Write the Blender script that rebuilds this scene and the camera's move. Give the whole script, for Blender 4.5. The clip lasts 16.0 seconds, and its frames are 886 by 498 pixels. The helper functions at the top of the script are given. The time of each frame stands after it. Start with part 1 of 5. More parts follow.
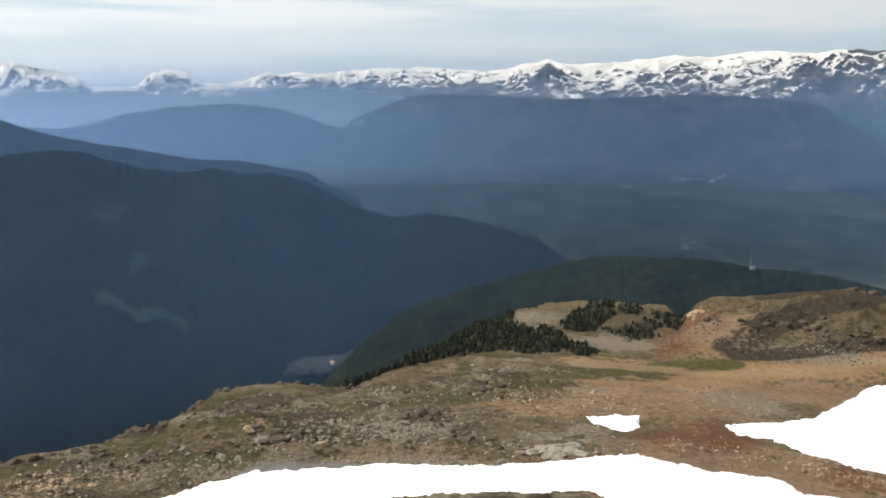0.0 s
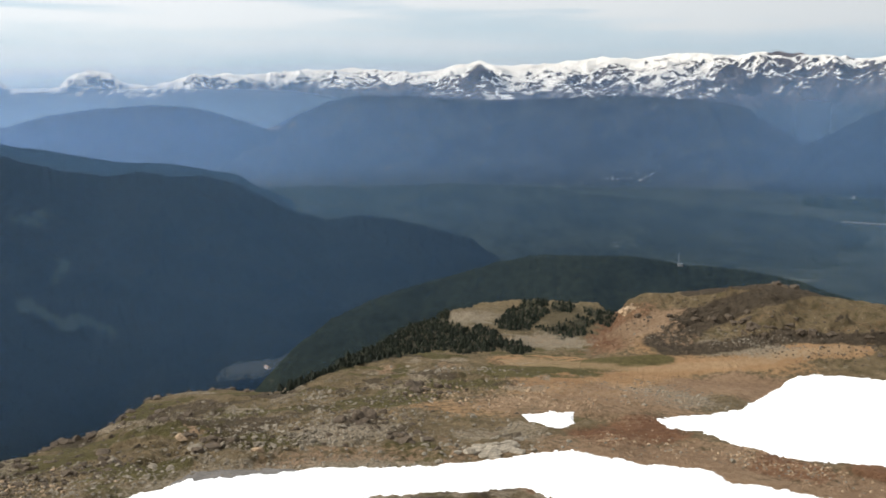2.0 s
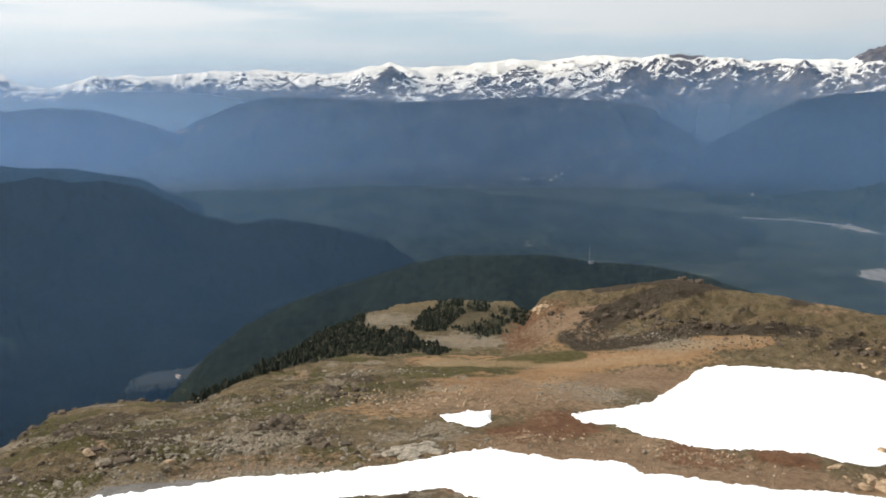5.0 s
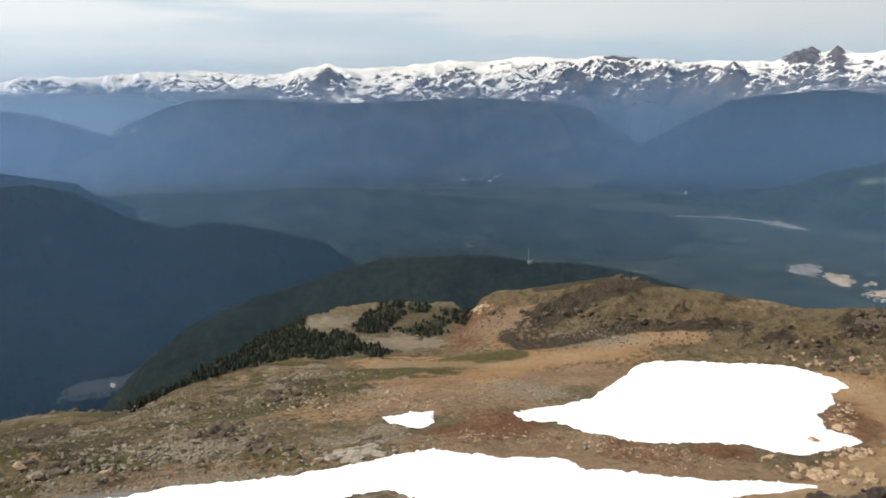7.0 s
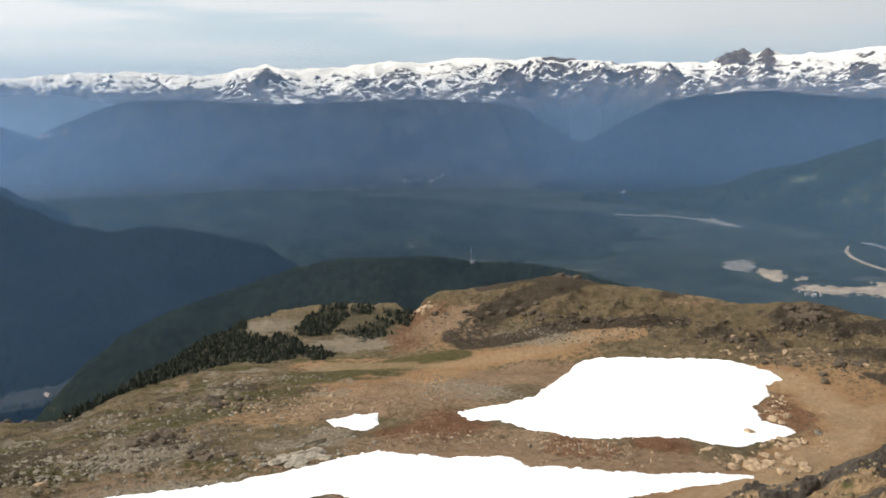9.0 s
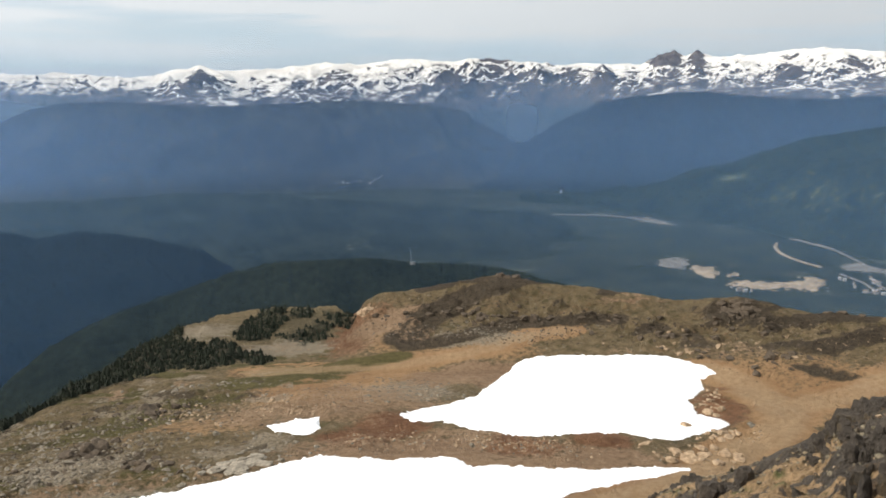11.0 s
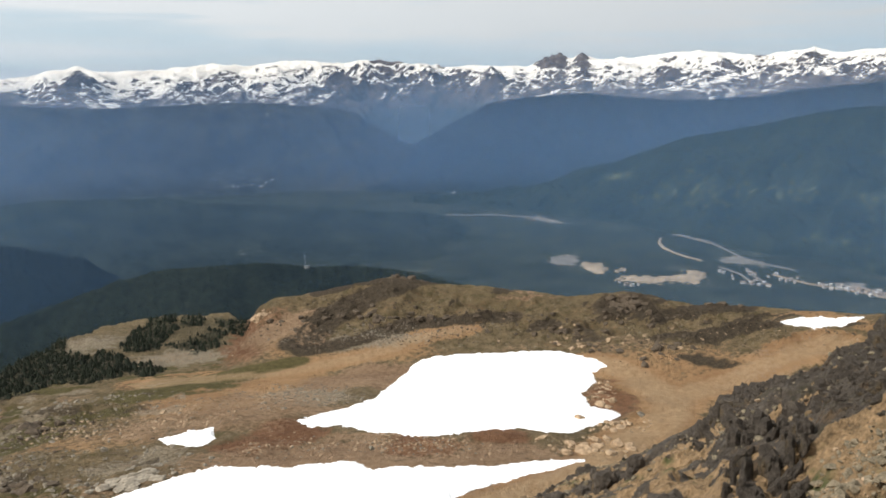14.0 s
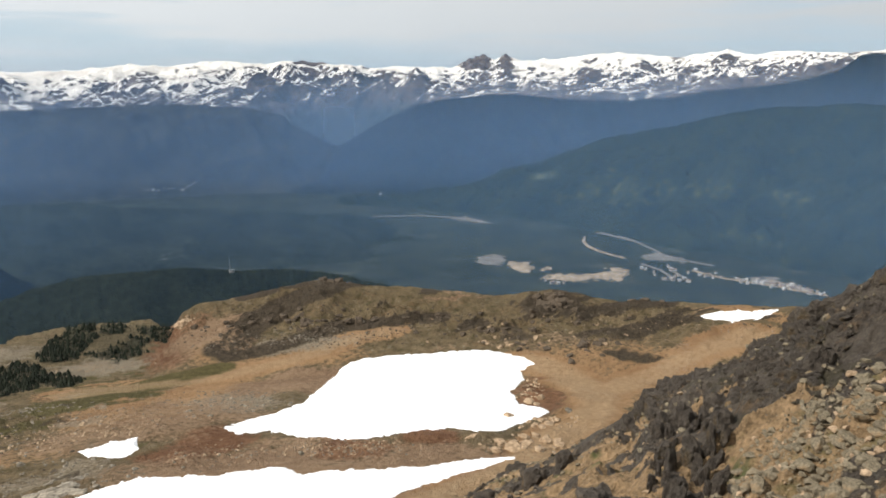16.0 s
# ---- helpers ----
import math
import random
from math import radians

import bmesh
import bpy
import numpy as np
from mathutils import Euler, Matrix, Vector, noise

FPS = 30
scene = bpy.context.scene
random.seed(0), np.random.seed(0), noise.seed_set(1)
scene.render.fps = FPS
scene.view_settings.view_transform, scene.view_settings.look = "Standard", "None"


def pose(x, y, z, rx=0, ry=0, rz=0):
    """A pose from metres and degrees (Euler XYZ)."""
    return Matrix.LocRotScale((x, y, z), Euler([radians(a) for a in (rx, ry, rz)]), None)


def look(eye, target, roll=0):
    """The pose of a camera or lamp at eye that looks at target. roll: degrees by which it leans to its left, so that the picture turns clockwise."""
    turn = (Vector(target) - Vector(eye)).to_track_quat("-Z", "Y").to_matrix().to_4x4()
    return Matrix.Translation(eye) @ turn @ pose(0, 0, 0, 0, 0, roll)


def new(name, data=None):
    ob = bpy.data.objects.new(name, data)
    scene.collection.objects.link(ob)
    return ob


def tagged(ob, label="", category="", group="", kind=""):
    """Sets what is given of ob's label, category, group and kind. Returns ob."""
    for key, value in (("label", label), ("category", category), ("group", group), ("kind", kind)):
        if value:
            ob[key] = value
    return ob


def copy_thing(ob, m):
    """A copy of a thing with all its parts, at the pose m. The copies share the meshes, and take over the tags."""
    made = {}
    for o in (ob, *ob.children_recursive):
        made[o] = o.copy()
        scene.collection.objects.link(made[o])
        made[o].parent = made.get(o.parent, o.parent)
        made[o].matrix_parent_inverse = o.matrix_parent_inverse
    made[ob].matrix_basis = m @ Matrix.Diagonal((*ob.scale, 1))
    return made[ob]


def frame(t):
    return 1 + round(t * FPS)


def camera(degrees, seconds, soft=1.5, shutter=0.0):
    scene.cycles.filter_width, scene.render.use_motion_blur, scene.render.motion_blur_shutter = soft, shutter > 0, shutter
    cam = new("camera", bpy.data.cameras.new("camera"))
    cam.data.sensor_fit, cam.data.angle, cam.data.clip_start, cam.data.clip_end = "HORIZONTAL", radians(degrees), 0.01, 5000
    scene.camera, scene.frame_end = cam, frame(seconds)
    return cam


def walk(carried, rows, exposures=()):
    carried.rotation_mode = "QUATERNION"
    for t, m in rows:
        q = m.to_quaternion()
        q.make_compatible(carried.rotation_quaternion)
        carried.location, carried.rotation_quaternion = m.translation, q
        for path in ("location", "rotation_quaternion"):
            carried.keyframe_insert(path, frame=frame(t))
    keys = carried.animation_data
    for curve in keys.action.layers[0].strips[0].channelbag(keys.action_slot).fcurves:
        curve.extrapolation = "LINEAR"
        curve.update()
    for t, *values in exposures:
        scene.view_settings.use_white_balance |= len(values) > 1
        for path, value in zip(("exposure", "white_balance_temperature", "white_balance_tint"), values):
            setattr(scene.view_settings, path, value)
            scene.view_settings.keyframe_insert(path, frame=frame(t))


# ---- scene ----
cam = camera(54.65, 16.0, soft=1.75)
# The tripod head stands on the summit and pans clockwise.
walk(cam, [
    (0.0, pose(0, 0, 0, 78.50, 0.08, -0.00)),
    (0.5, pose(0, 0, 0, 78.51, 0.08, -1.13)),
    (1.0, pose(0, 0, 0, 78.52, 0.03, -2.29)),
    (1.5, pose(0, 0, 0, 78.55, 0.05, -3.41)),
    (2.0, pose(0, 0, 0, 78.57, 0.04, -4.47)),
    (2.5, pose(0, 0, 0, 78.59, 0.02, -5.50)),
    (3.0, pose(0, 0, 0, 78.61, 0.03, -6.48)),
    (3.5, pose(0, 0, 0, 78.60, 0.03, -7.42)),
    (4.0, pose(0, 0, 0, 78.63, 0.03, -8.39)),
    (6.5, pose(0, 0, 0, 78.74, 0.06, -13.26)),
    (7.0, pose(0, 0, 0, 78.76, 0.05, -14.34)),
    (7.5, pose(0, 0, 0, 78.76, 0.03, -15.31)),
    (8.0, pose(0, 0, 0, 78.78, 0.05, -16.31)),
    (8.5, pose(0, 0, 0, 78.79, 0.02, -17.29)),
    (9.0, pose(0, 0, 0, 78.81, 0.04, -18.26)),
    (11.5, pose(0, 0, 0, 78.91, 0.05, -23.53)),
    (12.0, pose(0, 0, 0, 78.92, 0.05, -24.76)),
    (12.5, pose(0, 0, 0, 78.94, 0.05, -25.97)),
    (13.0, pose(0, 0, 0, 78.96, 0.04, -27.14)),
    (13.5, pose(0, 0, 0, 78.98, 0.04, -28.27)),
    (14.0, pose(0, 0, 0, 79.00, 0.04, -29.51)),
    (14.5, pose(0, 0, 0, 79.02, 0.05, -30.80)),
    (15.0, pose(0, 0, 0, 79.04, 0.05, -32.09)),
    (15.5, pose(0, 0, 0, 79.05, 0.06, -33.36)),
    (16.0, pose(0, 0, 0, 79.07, 0.01, -34.44)),
])

# ---- light ----
SUN_AZ, SUN_EL = -76.0, 42.0
scene.view_settings.exposure = 0.0
a, e = radians(SUN_AZ), radians(SUN_EL)
SUN_WAY = Vector((math.sin(a) * math.cos(e), math.cos(a) * math.cos(e), math.sin(e)))
world = bpy.data.worlds.new("sky")
scene.world = world
world.use_nodes = True


def link(tree, a, b):
    tree.links.new(a, b)


def node(tree, kind, **values):
    n = tree.nodes.new(kind)
    for key, value in values.items():
        n.inputs[key].default_value = value
    return n


def math_node(tree, op, a, b=0.0, clamp=False):
    n = tree.nodes.new("ShaderNodeMath")
    n.operation, n.use_clamp = op, clamp
    for i, v in enumerate((a, b)):
        if isinstance(v, (int, float)):
            n.inputs[i].default_value = v
        else:
            link(tree, v, n.inputs[i])
    return n.outputs[0]


def mix_node(tree, fac, a, b, blend="MIX"):
    n = tree.nodes.new("ShaderNodeMix")
    n.data_type, n.blend_type = "RGBA", blend
    for socket, v in ((n.inputs[0], fac), (n.inputs[6], a), (n.inputs[7], b)):
        if isinstance(v, (int, float)):
            socket.default_value = v
        elif isinstance(v, tuple):
            socket.default_value = (*v, 1)
        else:
            link(tree, v, socket)
    return n.outputs[2]


def ramp_node(tree, fac, lo, hi, ease="LINEAR"):
    n = tree.nodes.new("ShaderNodeMapRange")
    n.interpolation_type = ease
    n.inputs[1].default_value, n.inputs[2].default_value = lo, hi
    link(tree, fac, n.inputs[0])
    return n.outputs[0]


def build_world():
    t = world.node_tree
    t.nodes.clear()
    sky = t.nodes.new("ShaderNodeTexSky")
    sky.sky_type, sky.sun_disc = "NISHITA", False
    sky.sun_elevation, sky.sun_rotation = radians(SUN_EL), radians(SUN_AZ)
    sky.altitude, sky.air_density, sky.dust_density, sky.ozone_density = 2100, 1.2, 0.3, 3.0
    co = t.nodes.new("ShaderNodeTexCoord")
    sep = t.nodes.new("ShaderNodeSeparateXYZ")
    link(t, co.outputs["Generated"], sep.inputs[0])
    # long thin sheets of high cloud, thickening upwards
    stretch = t.nodes.new("ShaderNodeMapping")
    stretch.inputs["Scale"].default_value = (2.2, 2.2, 34.0)
    link(t, co.outputs["Generated"], stretch.inputs[0])
    n1 = node(t, "ShaderNodeTexNoise", Scale=1.3, Detail=6.0, Roughness=0.55)
    link(t, stretch.outputs[0], n1.inputs["Vector"])
    rise = ramp_node(t, sep.outputs[2], 0.015, 0.085, "SMOOTHSTEP")
    soft = ramp_node(t, n1.outputs[0], 0.30, 0.62, "SMOOTHSTEP")
    cover = math_node(t, "MULTIPLY", soft, math_node(t, "MULTIPLY_ADD", rise, 0.85), True)
    cover = math_node(t, "ADD", cover, math_node(t, "MULTIPLY", rise, 0.25), True)
    low = math_node(t, "SUBTRACT", 1.0, ramp_node(t, math_node(t, "ABSOLUTE", sep.outputs[2]), 0.0, 0.22, "SMOOTHSTEP"))
    # air and cloud towards the sun are brighter
    toward = t.nodes.new("ShaderNodeVectorMath")
    toward.operation = "DOT_PRODUCT"
    link(t, co.outputs["Generated"], toward.inputs[0])
    toward.inputs[1].default_value = SUN_WAY
    glow = ramp_node(t, toward.outputs["Value"], -0.5, 0.8)
    horizon = mix_node(t, glow, tuple(c * 0.90 for c in LOW_AIR), tuple(c * k for c, k in zip(LOW_AIR, (1.36, 1.26, 1.16))))
    air = mix_node(t, math_node(t, "MULTIPLY", low, 0.9), sky.outputs[0], horizon)
    lit = mix_node(t, glow, tuple(c * 0.76 for c in CLOUD), tuple(c * 1.28 for c in CLOUD))
    colour = mix_node(t, cover, air, lit)
    bg = node(t, "ShaderNodeBackground", Strength=SKY_STRENGTH)
    link(t, colour, bg.inputs[0])
    out = t.nodes.new("ShaderNodeOutputWorld")
    link(t, bg.outputs[0], out.inputs[0])


SKY_STRENGTH = 0.10
CLOUD = (8.2, 8.6, 8.8)
LOW_AIR = (5.6, 7.1, 8.4)
build_world()
sun_data = bpy.data.lights.new("sun", "SUN")
sun_data.energy, sun_data.angle, sun_data.color = 4.6, radians(0.55), (1.0, 0.95, 0.87)
sun = new("sun", sun_data)
sun.matrix_world = look(SUN_WAY * 800, (0, 0, 0))


# ---- noise ----
def cell(ix, iy, seed):
    n = (ix.astype(np.int64) * 374761393 + iy.astype(np.int64) * 668265263 + seed * 1442695041) & 0xFFFFFFFF
    n = ((n ^ (n >> 13)) * 1274126177) & 0xFFFFFFFF
    return ((n ^ (n >> 16)) & 0xFFFF) / 65535.0


def smooth_noise(x, y, seed=0):
    """Smooth noise from -1 to 1, one lump a unit."""
    ix, iy = np.floor(x), np.floor(y)
    fx, fy = x - ix, y - iy
    u, v = fx ** 3 * (fx * (fx * 6 - 15) + 10), fy ** 3 * (fy * (fy * 6 - 15) + 10)
    low = cell(ix, iy, seed) * (1 - u) + cell(ix + 1, iy, seed) * u
    high = cell(ix, iy + 1, seed) * (1 - u) + cell(ix + 1, iy + 1, seed) * u
    return (low * (1 - v) + high * v) * 2 - 1


def fbm(x, y, octaves=5, seed=0, gain=0.5):
    total, amp, size = 0.0, 1.0, 0.0
    for k in range(octaves):
        total = total + amp * smooth_noise(x * 2 ** k + 17.3 * k, y * 2 ** k - 9.1 * k, seed + k)
        size += amp
        amp *= gain
    return total / size


def ridged(x, y, octaves=5, seed=0, gain=0.55):
    total, amp, size = 0.0, 1.0, 0.0
    for k in range(octaves):
        total = total + amp * (1 - 2 * np.abs(smooth_noise(x * 2 ** k + 5.7 * k, y * 2 ** k + 3.9 * k, seed + k)))
        size += amp
        amp *= gain
    return total / size


def blocks(x, y, seed=0):
    """Stepped blocks of rock: the height of the nearest of scattered cells, and the gap to the next one."""
    best, second, value = np.full(np.shape(x), 9.0), np.full(np.shape(x), 9.0), np.zeros(np.shape(x))
    ix, iy = np.floor(x), np.floor(y)
    for dx in (-1, 0, 1):
        for dy in (-1, 0, 1):
            cx, cy = ix + dx, iy + dy
            px, py = cx + cell(cx, cy, seed), cy + cell(cx, cy, seed + 5)
            d = np.hypot(x - px, y - py)
            h = cell(cx, cy, seed + 9) * 2 - 1
            nearer = d < best
            second = np.where(nearer, best, np.minimum(second, d))
            value, best = np.where(nearer, h, value), np.where(nearer, d, best)
    return value, second - best


def ease(x, lo, hi):
    v = np.clip((x - lo) / (hi - lo), 0, 1)
    return v * v * (3 - 2 * v)


def curve_at(points, az):
    """A ridge line, as (bearing, elevation) in degrees, read at bearings."""
    p = np.array(points)
    fine = np.arange(p[0, 0], p[-1, 0], 0.03)
    line = np.interp(fine, p[:, 0], p[:, 1])
    kernel = np.hanning(9)  # rounds the corners
    line = np.convolve(np.pad(line, 4, mode="edge"), kernel / kernel.sum(), mode="valid")
    return np.interp(az, fine, line)


# ---- materials ----
def material(name):
    m = bpy.data.materials.new(name)
    m.use_nodes = True
    return m, m.node_tree, m.node_tree.nodes["Principled BSDF"]


def noise_of(t, scale, detail=5.0, rough=0.55, stretch=None, co="Object"):
    n = node(t, "ShaderNodeTexNoise", Scale=scale, Detail=detail, Roughness=rough)
    source = t.nodes.new("ShaderNodeTexCoord").outputs[co]
    if stretch:
        s = t.nodes.new("ShaderNodeMapping")
        s.inputs["Scale"].default_value = stretch
        link(t, source, s.inputs[0])
        source = s.outputs[0]
    link(t, source, n.inputs["Vector"])
    return n.outputs[0]


def bump(t, shader, height, strength, distance):
    b = node(t, "ShaderNodeBump", Strength=strength, Distance=distance)
    link(t, height, b.inputs["Height"])
    link(t, b.outputs[0], shader.inputs["Normal"])


def mottled(name, dark, light, size, rough=0.9, relief=0.0, fine=None, third=None):
    """Two colours mottled at a large and a small scale; size in metres."""
    m, t, s = material(name)
    big = ramp_node(t, noise_of(t, 1 / size, 4), 0.36, 0.64)
    small = ramp_node(t, noise_of(t, 1 / (fine or size / 9), 6, 0.65), 0.3, 0.7)
    colour = mix_node(t, big, dark, light)
    colour = mix_node(t, 0.55, colour, mix_node(t, small, tuple(c * 0.45 for c in dark), tuple(min(1, c * 1.35) for c in light)))
    if third:
        colour = mix_node(t, ramp_node(t, noise_of(t, 0.43 / size, 5), 0.56, 0.68), colour, third)
    link(t, colour, s.inputs["Base Color"])
    s.inputs["Roughness"].default_value = rough
    s.inputs["Specular IOR Level"].default_value = 0.2
    if relief:
        bump(t, s, small, 0.8, relief)
    return m


def crag_material():
    """Dark fissured volcanic rock with rusty faces, lichen and grit in the hollows."""
    m, t, s = material("dark_volcanic_rock")
    big = ramp_node(t, noise_of(t, 0.45, 5, 0.6), 0.36, 0.64)
    small = ramp_node(t, noise_of(t, 3.2, 7, 0.7), 0.32, 0.68)
    rust = ramp_node(t, noise_of(t, 0.8, 6, 0.62), 0.55, 0.68)
    lichen = ramp_node(t, noise_of(t, 1.5, 7, 0.7), 0.60, 0.70)
    crack = node(t, "ShaderNodeTexVoronoi", Scale=4.2)
    crack.feature = "DISTANCE_TO_EDGE"
    shift = mix_node(t, 0.5, t.nodes.new("ShaderNodeTexCoord").outputs["Object"], node(t, "ShaderNodeTexNoise", Scale=2.0).outputs[1])
    link(t, shift, crack.inputs["Vector"])
    gap = ramp_node(t, crack.outputs[0], 0.0, 0.06)
    pits = ramp_node(t, noise_of(t, 8.0, 6, 0.75), 0.34, 0.66)
    colour = mix_node(t, big, (0.100, 0.080, 0.064), (0.300, 0.238, 0.180))
    colour = mix_node(t, 0.6, colour, mix_node(t, small, (0.038, 0.031, 0.026), (0.270, 0.222, 0.170)))
    moss = ramp_node(t, noise_of(t, 0.6, 6, 0.65), 0.53, 0.63)
    colour = mix_node(t, math_node(t, "MULTIPLY", moss, 0.6), colour, (0.105, 0.092, 0.040))
    colour = mix_node(t, math_node(t, "MULTIPLY", rust, 0.75), colour, (0.28, 0.175, 0.088))
    colour = mix_node(t, math_node(t, "MULTIPLY", lichen, 0.6), colour, (0.30, 0.28, 0.22))
    colour = mix_node(t, math_node(t, "ADD", math_node(t, "MULTIPLY", gap, 0.15), 0.85), (0.020, 0.017, 0.014), colour)
    link(t, colour, s.inputs["Base Color"])
    s.inputs["Roughness"].default_value = 0.9
    s.inputs["Specular IOR Level"].default_value = 0.2
    colour_pits = mix_node(t, math_node(t, "MULTIPLY", pits, 0.5), (0.030, 0.025, 0.022), colour)
    link(t, mix_node(t, 0.5, colour, colour_pits), s.inputs["Base Color"])
    bump(t, s, math_node(t, "ADD", math_node(t, "MULTIPLY", gap, 0.3), math_node(t, "ADD", small, math_node(t, "MULTIPLY", pits, 0.6))), 1.0, 0.20)
    return m


def ground_material():
    """Bare alpine ground: olive earth, dirt, grass, rust-red soil, scree, dark rock, and forest far below."""
    m, t, s = material("alpine_ground")
    masks = []
    for name in ("cover", "ground_kind"):
        at = t.nodes.new("ShaderNodeAttribute")
        at.attribute_name = name
        split = t.nodes.new("ShaderNodeSeparateColor")
        link(t, at.outputs["Color"], split.inputs[0])
        masks += [split.outputs[0], split.outputs[1], split.outputs[2], at.outputs["Alpha"]]
    grain = ramp_node(t, noise_of(t, 1.1, 8, 0.68), 0.30, 0.70)
    lumps = ramp_node(t, noise_of(t, 0.16, 5, 0.6), 0.34, 0.66)
    pebble = ramp_node(t, noise_of(t, 2.6, 5, 0.75), 0.36, 0.66)
    stain = ramp_node(t, noise_of(t, 0.07, 6, 0.65), 0.38, 0.62)

    def pair(fac, dark, light):
        return mix_node(t, fac, dark, light)

    base = pair(lumps, (0.112, 0.090, 0.054), (0.270, 0.205, 0.125))
    base = mix_node(t, 0.62, base, pair(grain, (0.036, 0.028, 0.015), (0.43, 0.305, 0.165)))
    dirt = mix_node(t, 0.5, pair(grain, (0.30, 0.168, 0.080), (0.56, 0.350, 0.186)), pair(stain, (0.31, 0.172, 0.082), (0.56, 0.355, 0.190)))
    grass = mix_node(t, 0.5, pair(grain, (0.040, 0.036, 0.013), (0.195, 0.160, 0.066)), pair(lumps, (0.078, 0.072, 0.027), (0.18, 0.148, 0.066)))
    red = mix_node(t, 0.5, pair(grain, (0.120, 0.058, 0.032), (0.37, 0.205, 0.115)), pair(stain, (0.165, 0.078, 0.041), (0.34, 0.182, 0.100)))
    scree = mix_node(t, 0.4, pair(pebble, (0.120, 0.096, 0.066), (0.60, 0.50, 0.37)), pair(lumps, (0.23, 0.18, 0.122), (0.42, 0.335, 0.23)))
    dark = mix_node(t, 0.5, pair(pebble, (0.022, 0.017, 0.013), (0.145, 0.110, 0.075)), pair(grain, (0.028, 0.022, 0.016), (0.155, 0.118, 0.076)))
    pink = mix_node(t, 0.5, pair(stain, (0.27, 0.160, 0.092), (0.47, 0.310, 0.190)), pair(grain, (0.15, 0.095, 0.058), (0.50, 0.35, 0.225)))
    stand = ramp_node(t, noise_of(t, 0.009, 6, 0.62), 0.35, 0.65)
    crowns = ramp_node(t, noise_of(t, 0.11, 5, 0.7), 0.32, 0.68)
    woods = mix_node(t, 0.5, pair(stand, (0.004, 0.008, 0.006), (0.050, 0.059, 0.040)), pair(crowns, (0.005, 0.008, 0.005), (0.030, 0.038, 0.020)))
    cut = ramp_node(t, noise_of(t, 0.0075, 7, 0.66, (1.0, 1.8, 1.0)), 0.59, 0.67)
    woods = mix_node(t, math_node(t, "MULTIPLY", cut, 0.4), woods, (0.115, 0.112, 0.075))
    # tufts, crumbs and stones half sunk in the earth
    tuft = ramp_node(t, noise_of(t, 0.55, 7, 0.72), 0.50, 0.62)
    crumb = ramp_node(t, noise_of(t, 0.9, 8, 0.75), 0.56, 0.66)
    base = mix_node(t, math_node(t, "MULTIPLY", tuft, 0.75), base, (0.052, 0.050, 0.020))
    base = mix_node(t, math_node(t, "MULTIPLY", crumb, 0.7), base, (0.36, 0.30, 0.215))
    rag = math_node(t, "MULTIPLY", math_node(t, "SUBTRACT", grain, 0.5), 0.7)

    def edged(fac):
        return ramp_node(t, math_node(t, "ADD", fac, rag), 0.25, 0.75, "SMOOTHSTEP")

    colour = base
    for fac, look_ in zip(masks[:5] + masks[6:7], (dirt, grass, red, scree, dark, pink)):
        colour = mix_node(t, edged(fac), colour, look_)
    colour = mix_node(t, math_node(t, "MULTIPLY", masks[7], 0.75), colour, pair(grain, (0.42, 0.275, 0.150), (0.60, 0.425, 0.260)))
    colour = mix_node(t, masks[5], colour, woods)
    link(t, colour, s.inputs["Base Color"])
    s.inputs["Roughness"].default_value = 0.95
    s.inputs["Specular IOR Level"].default_value = 0.12
    bump(t, s, math_node(t, "ADD", grain, pebble), 1.0, 0.45)
    return m


def forest_material(name, dark, light, glade, size, glades=0.62):
    m, t, s = material(name)
    at = t.nodes.new("ShaderNodeAttribute")
    at.attribute_name = "glade"
    stand = ramp_node(t, noise_of(t, 1 / size, 5, 0.6), 0.35, 0.65)
    crowns = ramp_node(t, noise_of(t, 0.12, 6, 0.7), 0.32, 0.68)
    spots = noise_of(t, 3.0 / size, 7, 0.68, (1.0, 1.0, 1.6))
    open_ = ramp_node(t, spots, glades, glades + 0.12, "SMOOTHSTEP")
    colour = mix_node(t, stand, dark, light)
    colour = mix_node(t, 0.5, colour, mix_node(t, crowns, tuple(c * 0.4 for c in dark), light))
    cleared = ramp_node(t, math_node(t, "ADD", at.outputs["Fac"], math_node(t, "MULTIPLY", math_node(t, "SUBTRACT", spots, 0.5), 1.8)), 0.46, 0.66, "SMOOTHSTEP")
    gaps = math_node(t, "MAXIMUM", math_node(t, "MULTIPLY", open_, 0.6), cleared)
    colour = mix_node(t, gaps, colour, glade)
    link(t, colour, s.inputs["Base Color"])
    s.inputs["Roughness"].default_value = 1.0
    s.inputs["Specular IOR Level"].default_value = 0.03
    bump(t, s, crowns, 0.5, 5.0)
    return m


